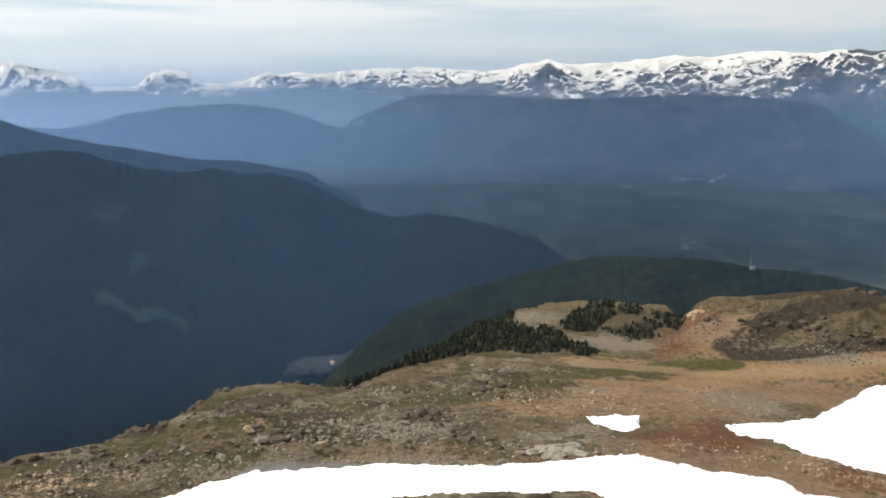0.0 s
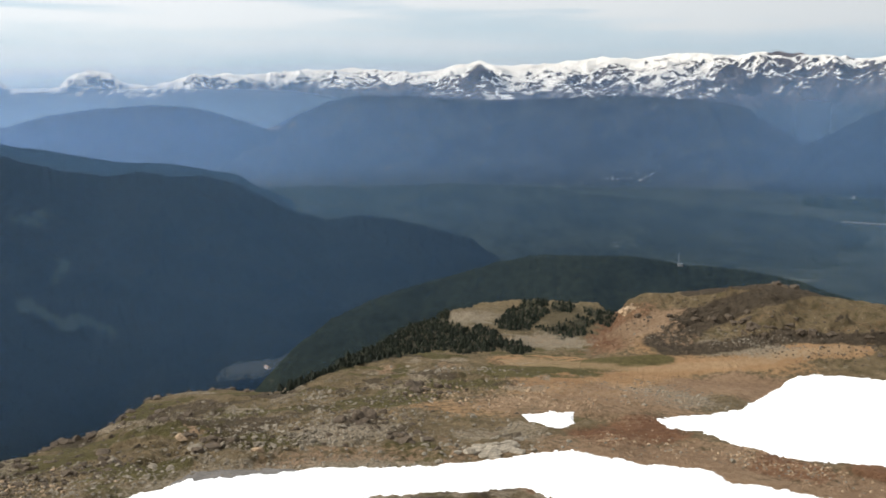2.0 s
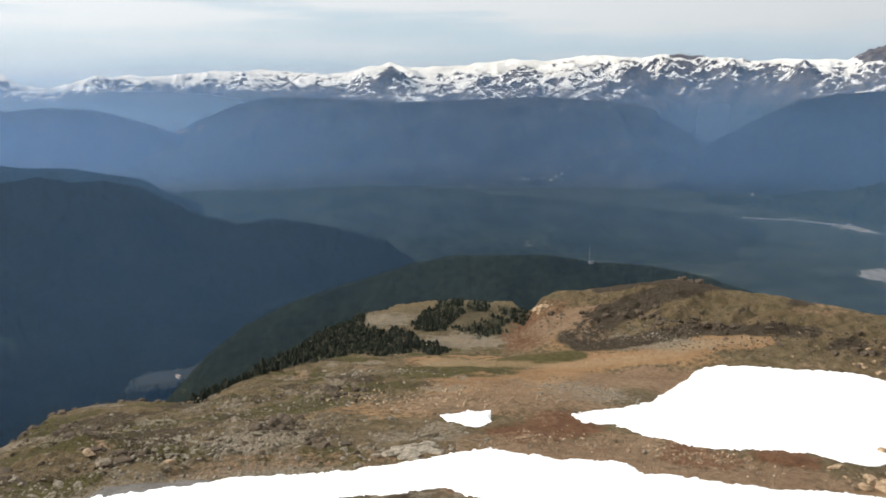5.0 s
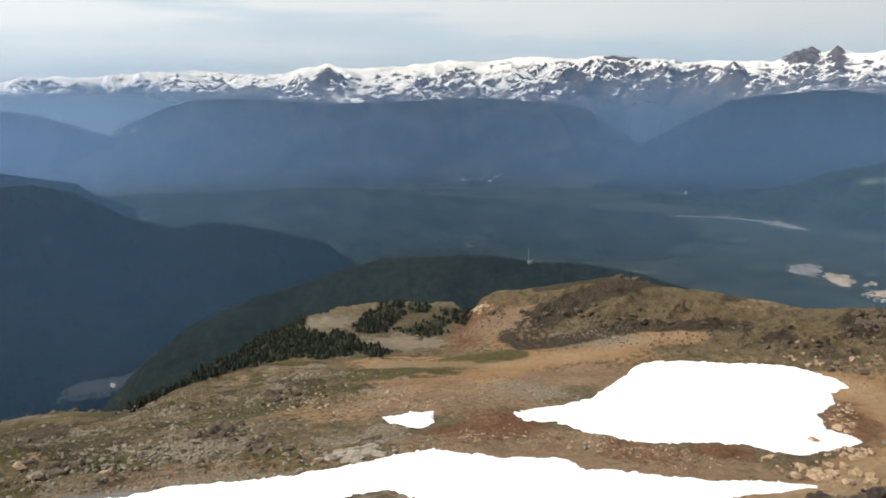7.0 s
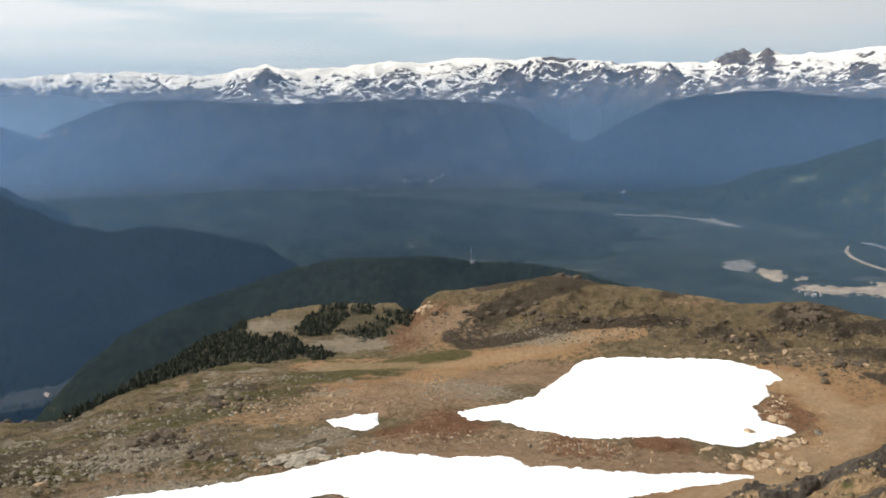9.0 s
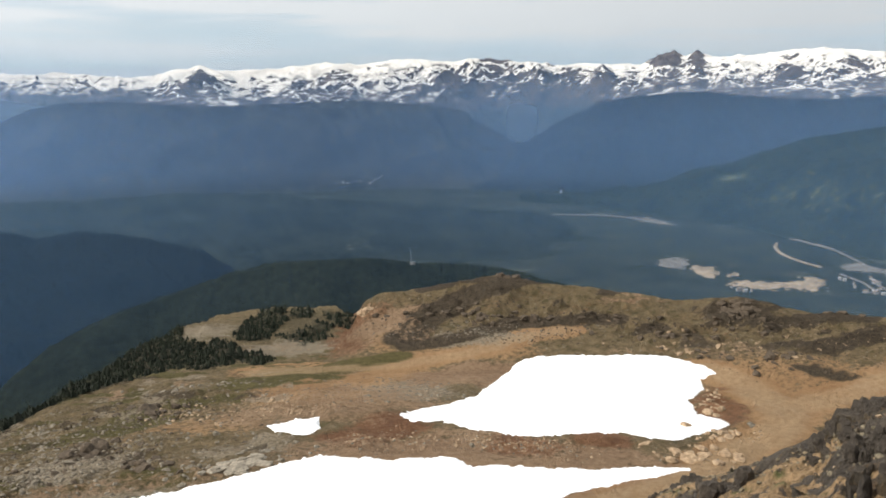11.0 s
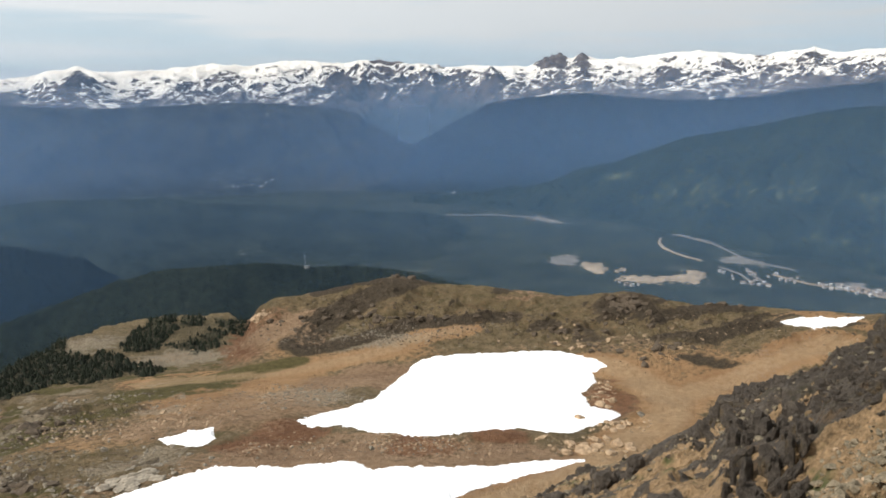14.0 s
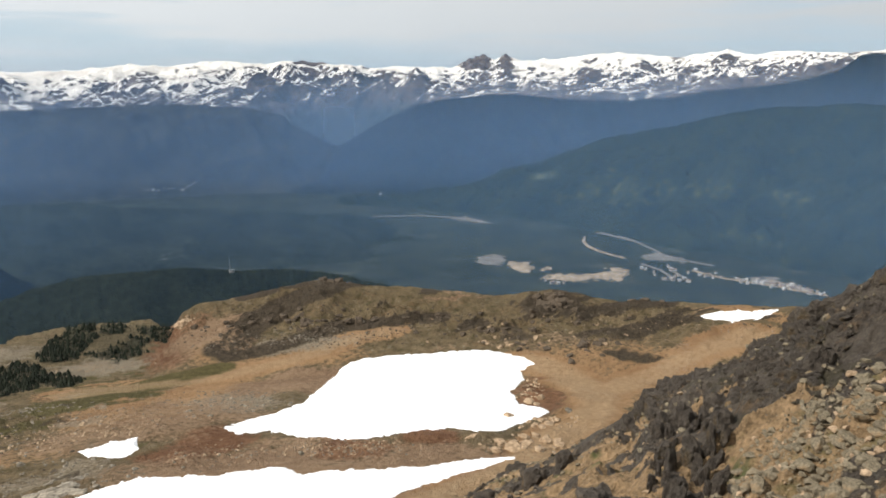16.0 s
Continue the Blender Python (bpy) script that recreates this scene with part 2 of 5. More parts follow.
def snow_range_material():
    """Bare rock with snow on every shelf and in every hollow high up, and forest below."""
    m, t, s = material("snowy_mountain")
    at = t.nodes.new("ShaderNodeAttribute")
    at.attribute_name = "cover"
    split = t.nodes.new("ShaderNodeSeparateColor")
    link(t, at.outputs["Color"], split.inputs[0])
    speck = noise_of(t, 0.035, 4, 0.6)
    score = math_node(t, "ADD", split.outputs[0], math_node(t, "MULTIPLY", math_node(t, "SUBTRACT", speck, 0.5), 1.25))
    snow = ramp_node(t, score, 0.40, 0.60)
    rock = mix_node(t, ramp_node(t, noise_of(t, 0.02, 6), 0.3, 0.7), (0.034, 0.031, 0.034), (0.150, 0.124, 0.114))
    wood = mix_node(t, ramp_node(t, noise_of(t, 0.008, 6), 0.35, 0.65), (0.012, 0.018, 0.012), (0.050, 0.055, 0.036))
    bare = mix_node(t, split.outputs[1], wood, rock)
    white = mix_node(t, ramp_node(t, noise_of(t, 0.012, 5, 0.6), 0.35, 0.65), (0.70, 0.65, 0.58), (0.90, 0.86, 0.79))
    link(t, mix_node(t, snow, bare, white), s.inputs["Base Color"])
    s.inputs["Roughness"].default_value = 0.85
    s.inputs["Specular IOR Level"].default_value = 0.1
    bump(t, s, speck, 0.6, 10.0)
    return m


def snow_material():
    m, t, s = material("old_snow")
    dirt = ramp_node(t, noise_of(t, 0.5, 7, 0.7), 0.60, 0.80)
    link(t, mix_node(t, math_node(t, "MULTIPLY", dirt, 0.25), (0.90, 0.90, 0.91), (0.66, 0.58, 0.50)), s.inputs["Base Color"])
    s.inputs["Roughness"].default_value = 0.7
    bump(t, s, noise_of(t, 0.9, 6, 0.6), 0.35, 0.15)
    return m


def haze_sheet_material(name, tint, forward):
    """A tinted, partly see-through sheet standing in for haze; its veil attribute says how much shows."""
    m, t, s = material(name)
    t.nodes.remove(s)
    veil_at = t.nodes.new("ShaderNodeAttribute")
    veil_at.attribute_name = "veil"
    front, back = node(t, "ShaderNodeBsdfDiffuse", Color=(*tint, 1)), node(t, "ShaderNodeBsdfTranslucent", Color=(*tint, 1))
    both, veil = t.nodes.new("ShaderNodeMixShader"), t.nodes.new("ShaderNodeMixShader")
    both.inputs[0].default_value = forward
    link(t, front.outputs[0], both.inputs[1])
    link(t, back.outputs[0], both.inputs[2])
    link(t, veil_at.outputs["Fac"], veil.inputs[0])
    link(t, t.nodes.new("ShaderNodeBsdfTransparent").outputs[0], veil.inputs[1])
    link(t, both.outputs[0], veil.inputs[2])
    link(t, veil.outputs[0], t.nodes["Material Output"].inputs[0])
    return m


MAT_GROUND = ground_material()
MAT_OUTCROP = crag_material()
MAT_SOIL_CRAG = mottled("gritty_soil", (0.092, 0.063, 0.034), (0.300, 0.198, 0.108), 0.9, 0.95, 0.14, 0.22, (0.075, 0.075, 0.030))
MAT_SHALE = mottled("olive_shale", (0.075, 0.062, 0.041), (0.245, 0.200, 0.135), 0.8, 0.92, 0.05, 0.15, (0.26, 0.175, 0.095))
MAT_STONE = mottled("weathered_stone", (0.095, 0.080, 0.060), (0.275, 0.232, 0.175), 1.3, 0.92, 0.05, 0.2)
MAT_SLAB = mottled("pale_bedded_rock", (0.150, 0.128, 0.098), (0.400, 0.345, 0.270), 1.3, 0.92, 0.05, 0.2)
MAT_DARK_STONE = mottled("dark_stone", (0.038, 0.029, 0.021), (0.122, 0.091, 0.063), 1.3, 0.92, 0.05, 0.2)
MAT_TAN_STONE = mottled("rusty_stone", (0.19, 0.125, 0.072), (0.43, 0.31, 0.20), 1.3, 0.92, 0.05, 0.2)
MAT_SNOW = snow_material()
MAT_WET = mottled("wet_gravel", (0.075, 0.068, 0.062), (0.135, 0.120, 0.105), 3.0, 0.45, 0.01, 0.3)
# forest and glade colours darkened to carry the cloud shadow on the left
MAT_LEFT_SHADED = forest_material("forest_shaded_mountain", (0.003, 0.005, 0.005), (0.008, 0.010, 0.009), (0.021, 0.026, 0.021), 150, 0.68)
MAT_FOREST = forest_material("forest_ridge", (0.005, 0.008, 0.006), (0.026, 0.031, 0.020), (0.055, 0.055, 0.035), 80, 0.62)
MAT_MID = forest_material("forest_hill", (0.004, 0.008, 0.006), (0.036, 0.043, 0.031), (0.115, 0.11, 0.085), 90, 0.63)
MAT_RIGHT = forest_material("forest_mountain", (0.003, 0.006, 0.004), (0.028, 0.036, 0.024), (0.078, 0.090, 0.060), 80, 0.57)
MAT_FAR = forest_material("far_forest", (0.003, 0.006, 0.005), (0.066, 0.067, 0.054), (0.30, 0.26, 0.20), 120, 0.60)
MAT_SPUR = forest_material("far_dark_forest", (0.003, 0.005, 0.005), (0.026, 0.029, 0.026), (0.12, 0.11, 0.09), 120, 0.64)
MAT_RANGE = snow_range_material()
MAT_NEEDLES = mottled("conifer_needles", (0.006, 0.009, 0.0055), (0.020, 0.024, 0.013), 14.0, 0.85, 0, 3.0)
MAT_BARK = mottled("bark", (0.05, 0.035, 0.025), (0.12, 0.09, 0.065), 0.5, 0.95)
MAT_PIT = mottled("grey_gravel", (0.09, 0.085, 0.075), (0.22, 0.20, 0.18), 25, 0.95)
MAT_TRACK = mottled("dull_gravel", (0.003, 0.005, 0.005), (0.024, 0.026, 0.024), 14, 0.95)
MAT_PANE = mottled("dark_pane", (0.02, 0.025, 0.03), (0.05, 0.055, 0.06), 2.0, 0.2)
MAT_GRAVEL = mottled("pale_gravel", (0.12, 0.094, 0.066), (0.40, 0.315, 0.225), 30, 0.95, 0, 9)
MAT_STEEL = mottled("galvanised_steel", (0.13, 0.14, 0.15), (0.22, 0.23, 0.24), 1.0, 0.5)
MAT_WALL = mottled("pale_plaster", (0.27, 0.25, 0.22), (0.46, 0.43, 0.39), 3.0, 0.8)
MAT_BROWN_ROOF = mottled("brown_roof", (0.16, 0.12, 0.095), (0.30, 0.23, 0.18), 3.0, 0.8)
MAT_ROOF = mottled("metal_roof", (0.28, 0.28, 0.28), (0.50, 0.48, 0.46), 3.0, 0.6)


# ---- meshes ----
def grid_object(name, x, y, z, mat, keep=None, smooth=True):
    """A sheet over a grid of rows and columns of places."""
    rows, cols = z.shape
    index = np.arange(rows * cols).reshape(rows, cols)
    faces = np.stack([index[:-1, :-1], index[:-1, 1:], index[1:, 1:], index[1:, :-1]], -1).reshape(-1, 4)
    if keep is not None:
        k = (keep[:-1, :-1] | keep[:-1, 1:] | keep[1:, 1:] | keep[1:, :-1]).ravel()
        faces = faces[k]
    used = np.unique(faces)
    remap = np.zeros(rows * cols, int)
    remap[used] = np.arange(len(used))
    faces = remap[faces]
    co = np.stack([np.broadcast_to(x, z.shape), np.broadcast_to(y, z.shape), z], -1).reshape(-1, 3)[used]
    mesh = bpy.data.meshes.new(name)
    mesh.vertices.add(len(co))
    mesh.vertices.foreach_set("co", co.astype(np.float32).ravel())
    mesh.loops.add(faces.size)
    mesh.loops.foreach_set("vertex_index", faces.astype(np.int32).ravel())
    mesh.polygons.add(len(faces))
    mesh.polygons.foreach_set("loop_start", np.arange(0, faces.size, 4, dtype=np.int32))
    mesh.polygons.foreach_set("use_smooth", np.full(len(faces), smooth))
    mesh.update(calc_edges=True)
    mesh.materials.append(mat)
    ob = new(name, mesh)
    return ob, used


def part(name, bm, mat, parent=None, label="", smooth=False):
    mesh = bpy.data.meshes.new(name)
    bm.to_mesh(mesh)
    bm.free()
    mesh.materials.append(mat)
    for p in mesh.polygons:
        p.use_smooth = smooth
    ob = new(name, mesh)
    ob.parent = parent
    return tagged(ob, label)


def box(bm, x0, y0, z0, x1, y1, z1):
    m = Matrix.LocRotScale(((x0 + x1) / 2, (y0 + y1) / 2, (z0 + z1) / 2), None, (x1 - x0, y1 - y0, z1 - z0))
    bmesh.ops.create_cube(bm, size=1, matrix=m)


# ---- the ground: one sheet from the summit to the horizon ----
VALLEY = -430.0
RIM = [(-29.07, -22.62), (-27.77, -22.48), (-25.48, -22.62), (-23.06, -22.27), (-20.90, -21.55), (-19.83, -21.48), (-17.59, -20.68), (-15.51, -19.86), (-12.68, -19.62), (-10.39, -19.70), (-7.29, -20.00), (-3.33, -18.94), (0.62, -17.30), (4.52, -15.76), (6.84, -15.14), (11.39, -14.60), (15.11, -14.94), (16.41, -15.39)]
KNOLL = [(16.21, -16.98), (16.47, -15.54), (17.07, -14.48), (18.02, -14.06), (19.89, -13.89), (23.70, -13.29), (26.01, -12.86), (28.32, -13.19), (30.64, -13.51), (32.58, -13.58), (35.30, -13.81), (37.99, -14.05), (39.89, -13.80), (41.77, -13.47), (43.64, -13.64), (44.76, -14.05), (46.59, -14.19), (48.02, -13.91), (49.44, -14.02), (51.52, -13.99), (54.21, -13.85), (56.48, -13.78), (57.74, -13.64)]
OUTCROP = [(35.90, -26.71), (39.12, -25.23), (43.06, -23.64), (45.36, -22.25), (47.62, -21.19), (48.67, -19.68), (51.89, -17.97), (54.30, -16.67), (54.92, -15.55), (57.23, -14.44), (57.52, -13.89), (58.47, -13.44), (59.39, -12.73), (60.01, -12.43), (60.59, -11.85), (61.46, -11.09), (62.28, -10.67), (63.20, -10.08)]
# fall of the slope below the summit: distance, height
FALL = [(0, -1.72), (1.5, -1.78), (64, -36), (84, -38.5), (104, -42), (132, -47.5), (165, -56), (200, -67.6), (260, -85), (340, -103), (420, -119), (520, -138), (600, -154), (900, -240)]
KNOLL_R = 195.0


def fall(r):
    p = np.array(FALL)
    return np.interp(r, p[:, 0], p[:, 1])


FINE_R = np.linspace(64, 900, 4000)
FINE_EL = np.maximum.accumulate(np.degrees(np.arctan2(fall(FINE_R), FINE_R)))


def rim_range(az):
    el = curve_at(RIM, np.clip(az, RIM[0][0], 17))
    r = np.interp(el, FINE_EL, FINE_R)
    r = np.where(az < RIM[0][0], 105 + 0 * az, r)
    return np.where(az > 17.2, 172 + 0 * az, r)


def ground_height(az, r, rugged=1.0):
    """Height of the ground at a bearing in degrees and a distance."""
    x, y = r * np.sin(np.radians(az)), r * np.cos(np.radians(az))
    near = ease(r, 50, 75)
    rim = rim_range(az)
    base = fall(r)
    beyond = np.clip(r - rim, 0, None)
    drop = np.where(az > 17.2, 0.85, np.where(az > 2, 0.62, 0.85))
    at_rim = fall(np.minimum(r, rim))
    base = np.where(r > rim, at_rim - beyond * drop - 0.02 * beyond ** 1.3, base)
    lump = fbm(x / 16, y / 16, 4, 3) * 1.1 + fbm(x / 4.5, y / 4.5, 3, 11) * 0.32 + ridged(x / 1.7, y / 1.7, 3, 15) * 0.24
    ledge, split = blocks(x / 6 + 0.3 * lump, y / 6, 8)
    lump = lump + ledge * 0.45 * ease(split, 0, 0.25) * ease(fbm(x / 25, y / 25, 3, 9), -0.1, 0.3)
    # broken rock among the turf of the western slope
    slab, seam = blocks(x / 2.3 + 0.4 * lump, y / 1.7, 18)
    broken = ease(fbm(x / 13, y / 13, 3, 29), -0.25, 0.2) * (1 - ease(az, 6, 13)) * (r < 260)
    lump = lump + broken * slab * 0.42 * ease(seam, 0, 0.3)
    near = near * (1 - 0.65 * ease(r, rim - 22, rim - 2) * (1 - ease(r, 170, 260)))
    base = base + rugged * (lump * near - 1.2 * ease(r, rim - 30, rim) * ease(az, -26, -20) * (1 - ease(az, -4, 2))) * (1 + ease(r, 180, 500) * 1.8)
    # the brown knoll beyond the snow
    crest = KNOLL_R * np.tan(np.radians(curve_at([(13.9, -21.0), (14.5, -18.6), (14.9, -17.6), (15.5, -16.95), (16.2, -15.95), (16.55, -15.2)] + KNOLL[2:], az)))
    foot = fall(np.full(np.shape(r), 156.0)) + 4.5
    up = ease(r, 150, KNOLL_R) ** 0.8
    knoll = foot - 14 * (1 - ease(r, 112, 164)) + (crest - foot) * up
    knoll = np.where(r > KNOLL_R, crest - 0.32 * np.clip(r - KNOLL_R, 0, None) - 0.02 * np.clip(r - KNOLL_R, 0, None) ** 1.5, knoll)
    bench, gap = blocks(x / 5, y / 5, 4)
    rough = fbm(x / 9, y / 9, 5, 21, 0.6) * 1.7 + bench * 0.8 * ease(gap, 0, 0.3) + ridged(x / 7 + y / 30, y / 3.5, 5, 27) * 1.15 + ridged((x + 0.8 * y) / 6, (y - 0.5 * x) / 22, 4, 33) * 0.9
    knoll = knoll + rugged * rough * ease(r, 150, 172) * (1 - ease(r, KNOLL_R - 9, KNOLL_R - 1) * 0.75)
    knoll = np.where(az < 14.0, -999.0, knoll)
    z = np.maximum(base, np.where(r > 112, knoll, -999))
    return np.maximum(z, VALLEY + 2 * fbm(x / 400, y / 400, 3, 31))


# outlines of the snow: bearing, depression
SNOW_FIELD = [(19.11, -21.99), (20.22, -21.85), (22.61, -21.37), (24.61, -20.74), (26.20, -19.72), (27.97, -18.34), (29.74, -18.05), (34.41, -17.76), (36.71, -17.62), (38.99, -17.81), (40.12, -18.02), (40.96, -18.43), (39.79, -18.95), (40.12, -19.46), (39.10, -20.26), (39.90, -21.09), (41.41, -21.25), (41.87, -21.52), (40.33, -22.23), (38.46, -22.88), (35.74, -22.82), (33.38, -22.77), (31.40, -23.03), (29.81, -23.32), (27.40, -23.29), (24.19, -22.92), (22.20, -22.53), (20.21, -22.39)]
SNOW_BANK = [(-22.82, -27.39), (-19.65, -26.29), (-16.45, -25.79), (-13.36, -25.43), (-9.05, -25.52), (-3.43, -25.48), (-0.59, -25.63), (3.87, -25.66), (8.68, -25.11), (13.73, -24.31), (15.65, -24.65), (19.02, -24.84), (22.61, -24.76), (23.32, -24.78), (24.17, -25.25), (28.62, -25.24), (33.05, -25.21), (36.59, -24.72), (39.49, -24.48), (37.01, -25.32), (33.07, -26.26), (30.27, -27.21), (27.43, -28.92), (20.50, -29.62), (13.52, -27.68), (10.33, -26.89), (6.73, -27.17), (3.08, -27.33), (-1.01, -27.50), (-3.87, -27.65), (-7.57, -29.14), (-15.59, -30.10)]
SNOW_REST = [(10.04, -22.35), (11.70, -22.13), (13.61, -21.95), (13.72, -22.62), (12.89, -23.04), (11.73, -22.85), (10.56, -22.75)]
SNOW_STRIP = [(51.57, -14.73), (53.58, -14.33), (56.50, -13.99), (55.88, -14.30), (54.93, -14.61), (53.29, -14.95), (51.93, -14.98)]
SNOW_LINES = (SNOW_FIELD, SNOW_BANK, SNOW_REST, SNOW_STRIP)


def inside_distance(az, el, outline):
    """Degrees inside an outline (negative outside), a degree of bearing counting 0.92."""
    p = np.array(outline) * (0.92, 1)
    q = np.roll(p, -1, 0)
    x, y = az * 0.92, el
    best, inside = np.full(az.shape, 99.0), np.zeros(az.shape, bool)
    for (x0, y0), (x1, y1) in zip(p, q):
        dx, dy = x1 - x0, y1 - y0
        k = np.clip(((x - x0) * dx + (y - y0) * dy) / (dx * dx + dy * dy), 0, 1)
        best = np.minimum(best, np.hypot(x - x0 - k * dx, y - y0 - k * dy))
        crosses = (y0 > y) != (y1 > y)
        with np.errstate(divide="ignore", invalid="ignore"):
            inside ^= crosses & (x < dx * (y - y0) / (dy if dy else 1e-9) + x0)
    return np.where(inside, best, -best)


AZ = np.concatenate([np.arange(-180, -40, 5.0), np.arange(-40, -30, 1.0), np.arange(-30, 66, 0.12), np.arange(66, 80, 1.0), np.arange(80, 181, 5.0)])
RANGE = np.concatenate([np.array([0.0, 1, 2, 5, 10, 20, 30, 40, 50]), np.geomspace(56, 260, 330), np.geomspace(263, 900, 110), np.geomspace(920, 4950, 40)])
AZ_G, R_G = np.meshgrid(AZ, RANGE)
CALM = ground_height(AZ_G, R_G, 0.0)
SLOPE = (R_G > 58) & (R_G < 230) & (AZ_G > -32) & (AZ_G < 66)
DEPTH = np.full(AZ_G.shape, -9.0)
for outline in SNOW_LINES:
    DEPTH[SLOPE] = np.maximum(DEPTH[SLOPE], inside_distance(AZ_G[SLOPE], np.degrees(np.arctan2(CALM, R_G))[SLOPE], outline))
# snow lies on even ground
Z_G = ground_height(AZ_G, R_G, 1 - ease(DEPTH, -0.6, -0.1))
Z_G[:, -1] = Z_G[:, 0]
EL_G = np.degrees(np.arctan2(Z_G, R_G))
X_G, Y_G = R_G * np.sin(np.radians(AZ_G)), R_G * np.cos(np.radians(AZ_G))


def ground_at(az, r):
    """The height of the sheet itself, between its points."""
    az, r = np.asarray(az, float), np.asarray(r, float)
    i = np.clip(np.searchsorted(AZ, az) - 1, 0, len(AZ) - 2)
    j = np.clip(np.searchsorted(RANGE, r) - 1, 0, len(RANGE) - 2)
    u, v = (az - AZ[i]) / (AZ[i + 1] - AZ[i]), (r - RANGE[j]) / (RANGE[j + 1] - RANGE[j])
    return (Z_G[j, i] * (1 - u) + Z_G[j, i + 1] * u) * (1 - v) + (Z_G[j + 1, i] * (1 - u) + Z_G[j + 1, i + 1] * u) * v


SITE_R = np.geomspace(58, 890, 1500)


def site_range(az, el):
    """How far off the slope lies at a bearing and a depression."""
    az, el = np.atleast_1d(az), np.atleast_1d(el)
    out = np.empty(len(az))
    for k in range(len(az)):
        z = ground_at(np.full(len(SITE_R), az[k]), SITE_R)
        line = np.maximum.accumulate(np.degrees(np.arctan2(z, SITE_R)))
        out[k] = np.interp(el[k], line, SITE_R)
    return out


def place(az, r, z):
    return Vector((r * math.sin(radians(az)), r * math.cos(radians(az)), z))


def blob(az, el, a0, e0, wa, we, lean=0.0, soft=0.5):
    """One where a patch of ground lies round a bearing and depression, fading to nothing outside."""
    d = np.hypot((az - a0) / wa, (el - e0 - lean * (az - a0)) / we)
    return 1 - ease(d, 1 - soft, 1 + soft)


WARP = fbm(X_G / 6, Y_G / 6, 4, 51)
AZ_W, EL_W = AZ_G + WARP * 1.2, EL_G + fbm(X_G / 5, Y_G / 5, 4, 57) * 0.5
ON = (R_G > 58) & (R_G < 900)


def strip(points, width, sway=0.45):
    """A band along bearings and depressions, as wide as given in degrees of depression."""
    best = np.full(AZ_G.shape, 99.0)
    for (a0, e0), (a1, e1) in zip(points, points[1:]):
        dx, dy = (a1 - a0) * 0.3, e1 - e0
        px, py = (AZ_G + sway * (AZ_W - AZ_G) - a0) * 0.3, EL_G + sway * (EL_W - EL_G) - e0
        k = np.clip((px * dx + py * dy) / (dx * dx + dy * dy), 0, 1)
        best = np.minimum(best, np.hypot(px - k * dx, py - k * dy))
    return 1 - ease(best, width * 0.6, width * 1.4)


ROAD = [(31.01, -27.89), (39.12, -25.23), (44.57, -21.95), (45.28, -20.28), (42.33, -18.79), (40.57, -18.30)]
TRACK = [(44.52, -20.51), (48.63, -18.78), (51.84, -17.08), (54.92, -15.55)]
BAND_HIGH = [(19.12, -17.15), (21.12, -15.79), (23.86, -14.41), (26.59, -13.29), (28.52, -12.98)]
BAND_CREST = [(20.97, -13.84), (23.49, -13.20), (26.20, -12.91)]
BAND_LOW = [(20.00, -17.55), (24.08, -16.81), (27.37, -15.99), (30.49, -15.73), (33.77, -15.42)]
MEADOW = [(8.47, -19.57), (12.19, -19.18), (15.63, -18.68), (19.13, -18.18)]
BENCH_TRACK = [(9.06, -18.84), (17.72, -18.87), (23.99, -18.10), (28.16, -16.87), (30.75, -16.26)]
dirt = np.maximum.reduce([strip(ROAD, 0.75), strip(TRACK, 0.62), strip(BENCH_TRACK, 0.45),
    0.8 * blob(AZ_W, EL_W, 15.35, -19.43, 7, 0.9), 0.55 * blob(AZ_W, EL_W, 23.08, -17.93, 7, 0.7),
    0.7 * blob(AZ_W, EL_W, 54.84, -14.31, 4, 0.35), 0.62 * blob(AZ_W, EL_W, 45.99, -18.78, 8, 2.2), 0.5 * blob(AZ_W, EL_W, 22.58, -23.98, 11, 0.9), 0.7 * blob(AZ_W, EL_W, 14.39, -20.58, 7, 1.0), 0.55 * blob(AZ_W, EL_W, 6.46, -21.81, 6, 0.6), 0.6 * blob(AZ_W, EL_W, -5.14, -25.23, 8, 0.45), 0.45 * blob(AZ_W, EL_W, -7.45, -25.33, 10, 0.5), 0.6 * blob(AZ_W, EL_W, 18.11, -16.82, 1.6, 1.0, 0.25)])
grass = np.maximum.reduce([strip(MEADOW, 0.34, 0.2), blob(AZ_W, EL_W, 11.95, -19.16, 5.2, 0.42, 0.05), 0.75 * blob(AZ_W, EL_W, 6.57, -20.34, 4, 0.4),
    0.75 * blob(AZ_W, EL_W, -26.54, -23.27, 4.5, 0.45), 0.55 * blob(AZ_W, EL_W, -6.60, -23.59, 3.0, 0.6), 0.5 * blob(AZ_W, EL_W, -14.28, -21.29, 3.0, 0.6),
    0.8 * blob(AZ_W, EL_W, 12.26, -18.96, 3, 0.35), 0.8 * ease(fbm(X_G / 12, Y_G / 9, 5, 61, 0.6), -0.02, 0.25) * (R_G < 300) * (AZ_G < 15), 0.32 * ease(fbm(X_G / 11, Y_G / 5, 4, 67), 0.0, 0.35) * (R_G > 165) * (AZ_G > 15)])
bare = np.maximum.reduce([blob(AZ_W, EL_W, 24.99, -24.37, 14, 1.2), 0.7 * blob(AZ_W, EL_W, 14.75, -21.46, 9, 1.0), blob(AZ_W, EL_W, 24.20, -19.43, 5, 0.8, 0.08)])
grass = np.maximum.reduce([grass * (1 - 0.85 * bare), 0.6 * strip(MEADOW, 0.34, 0.2)])
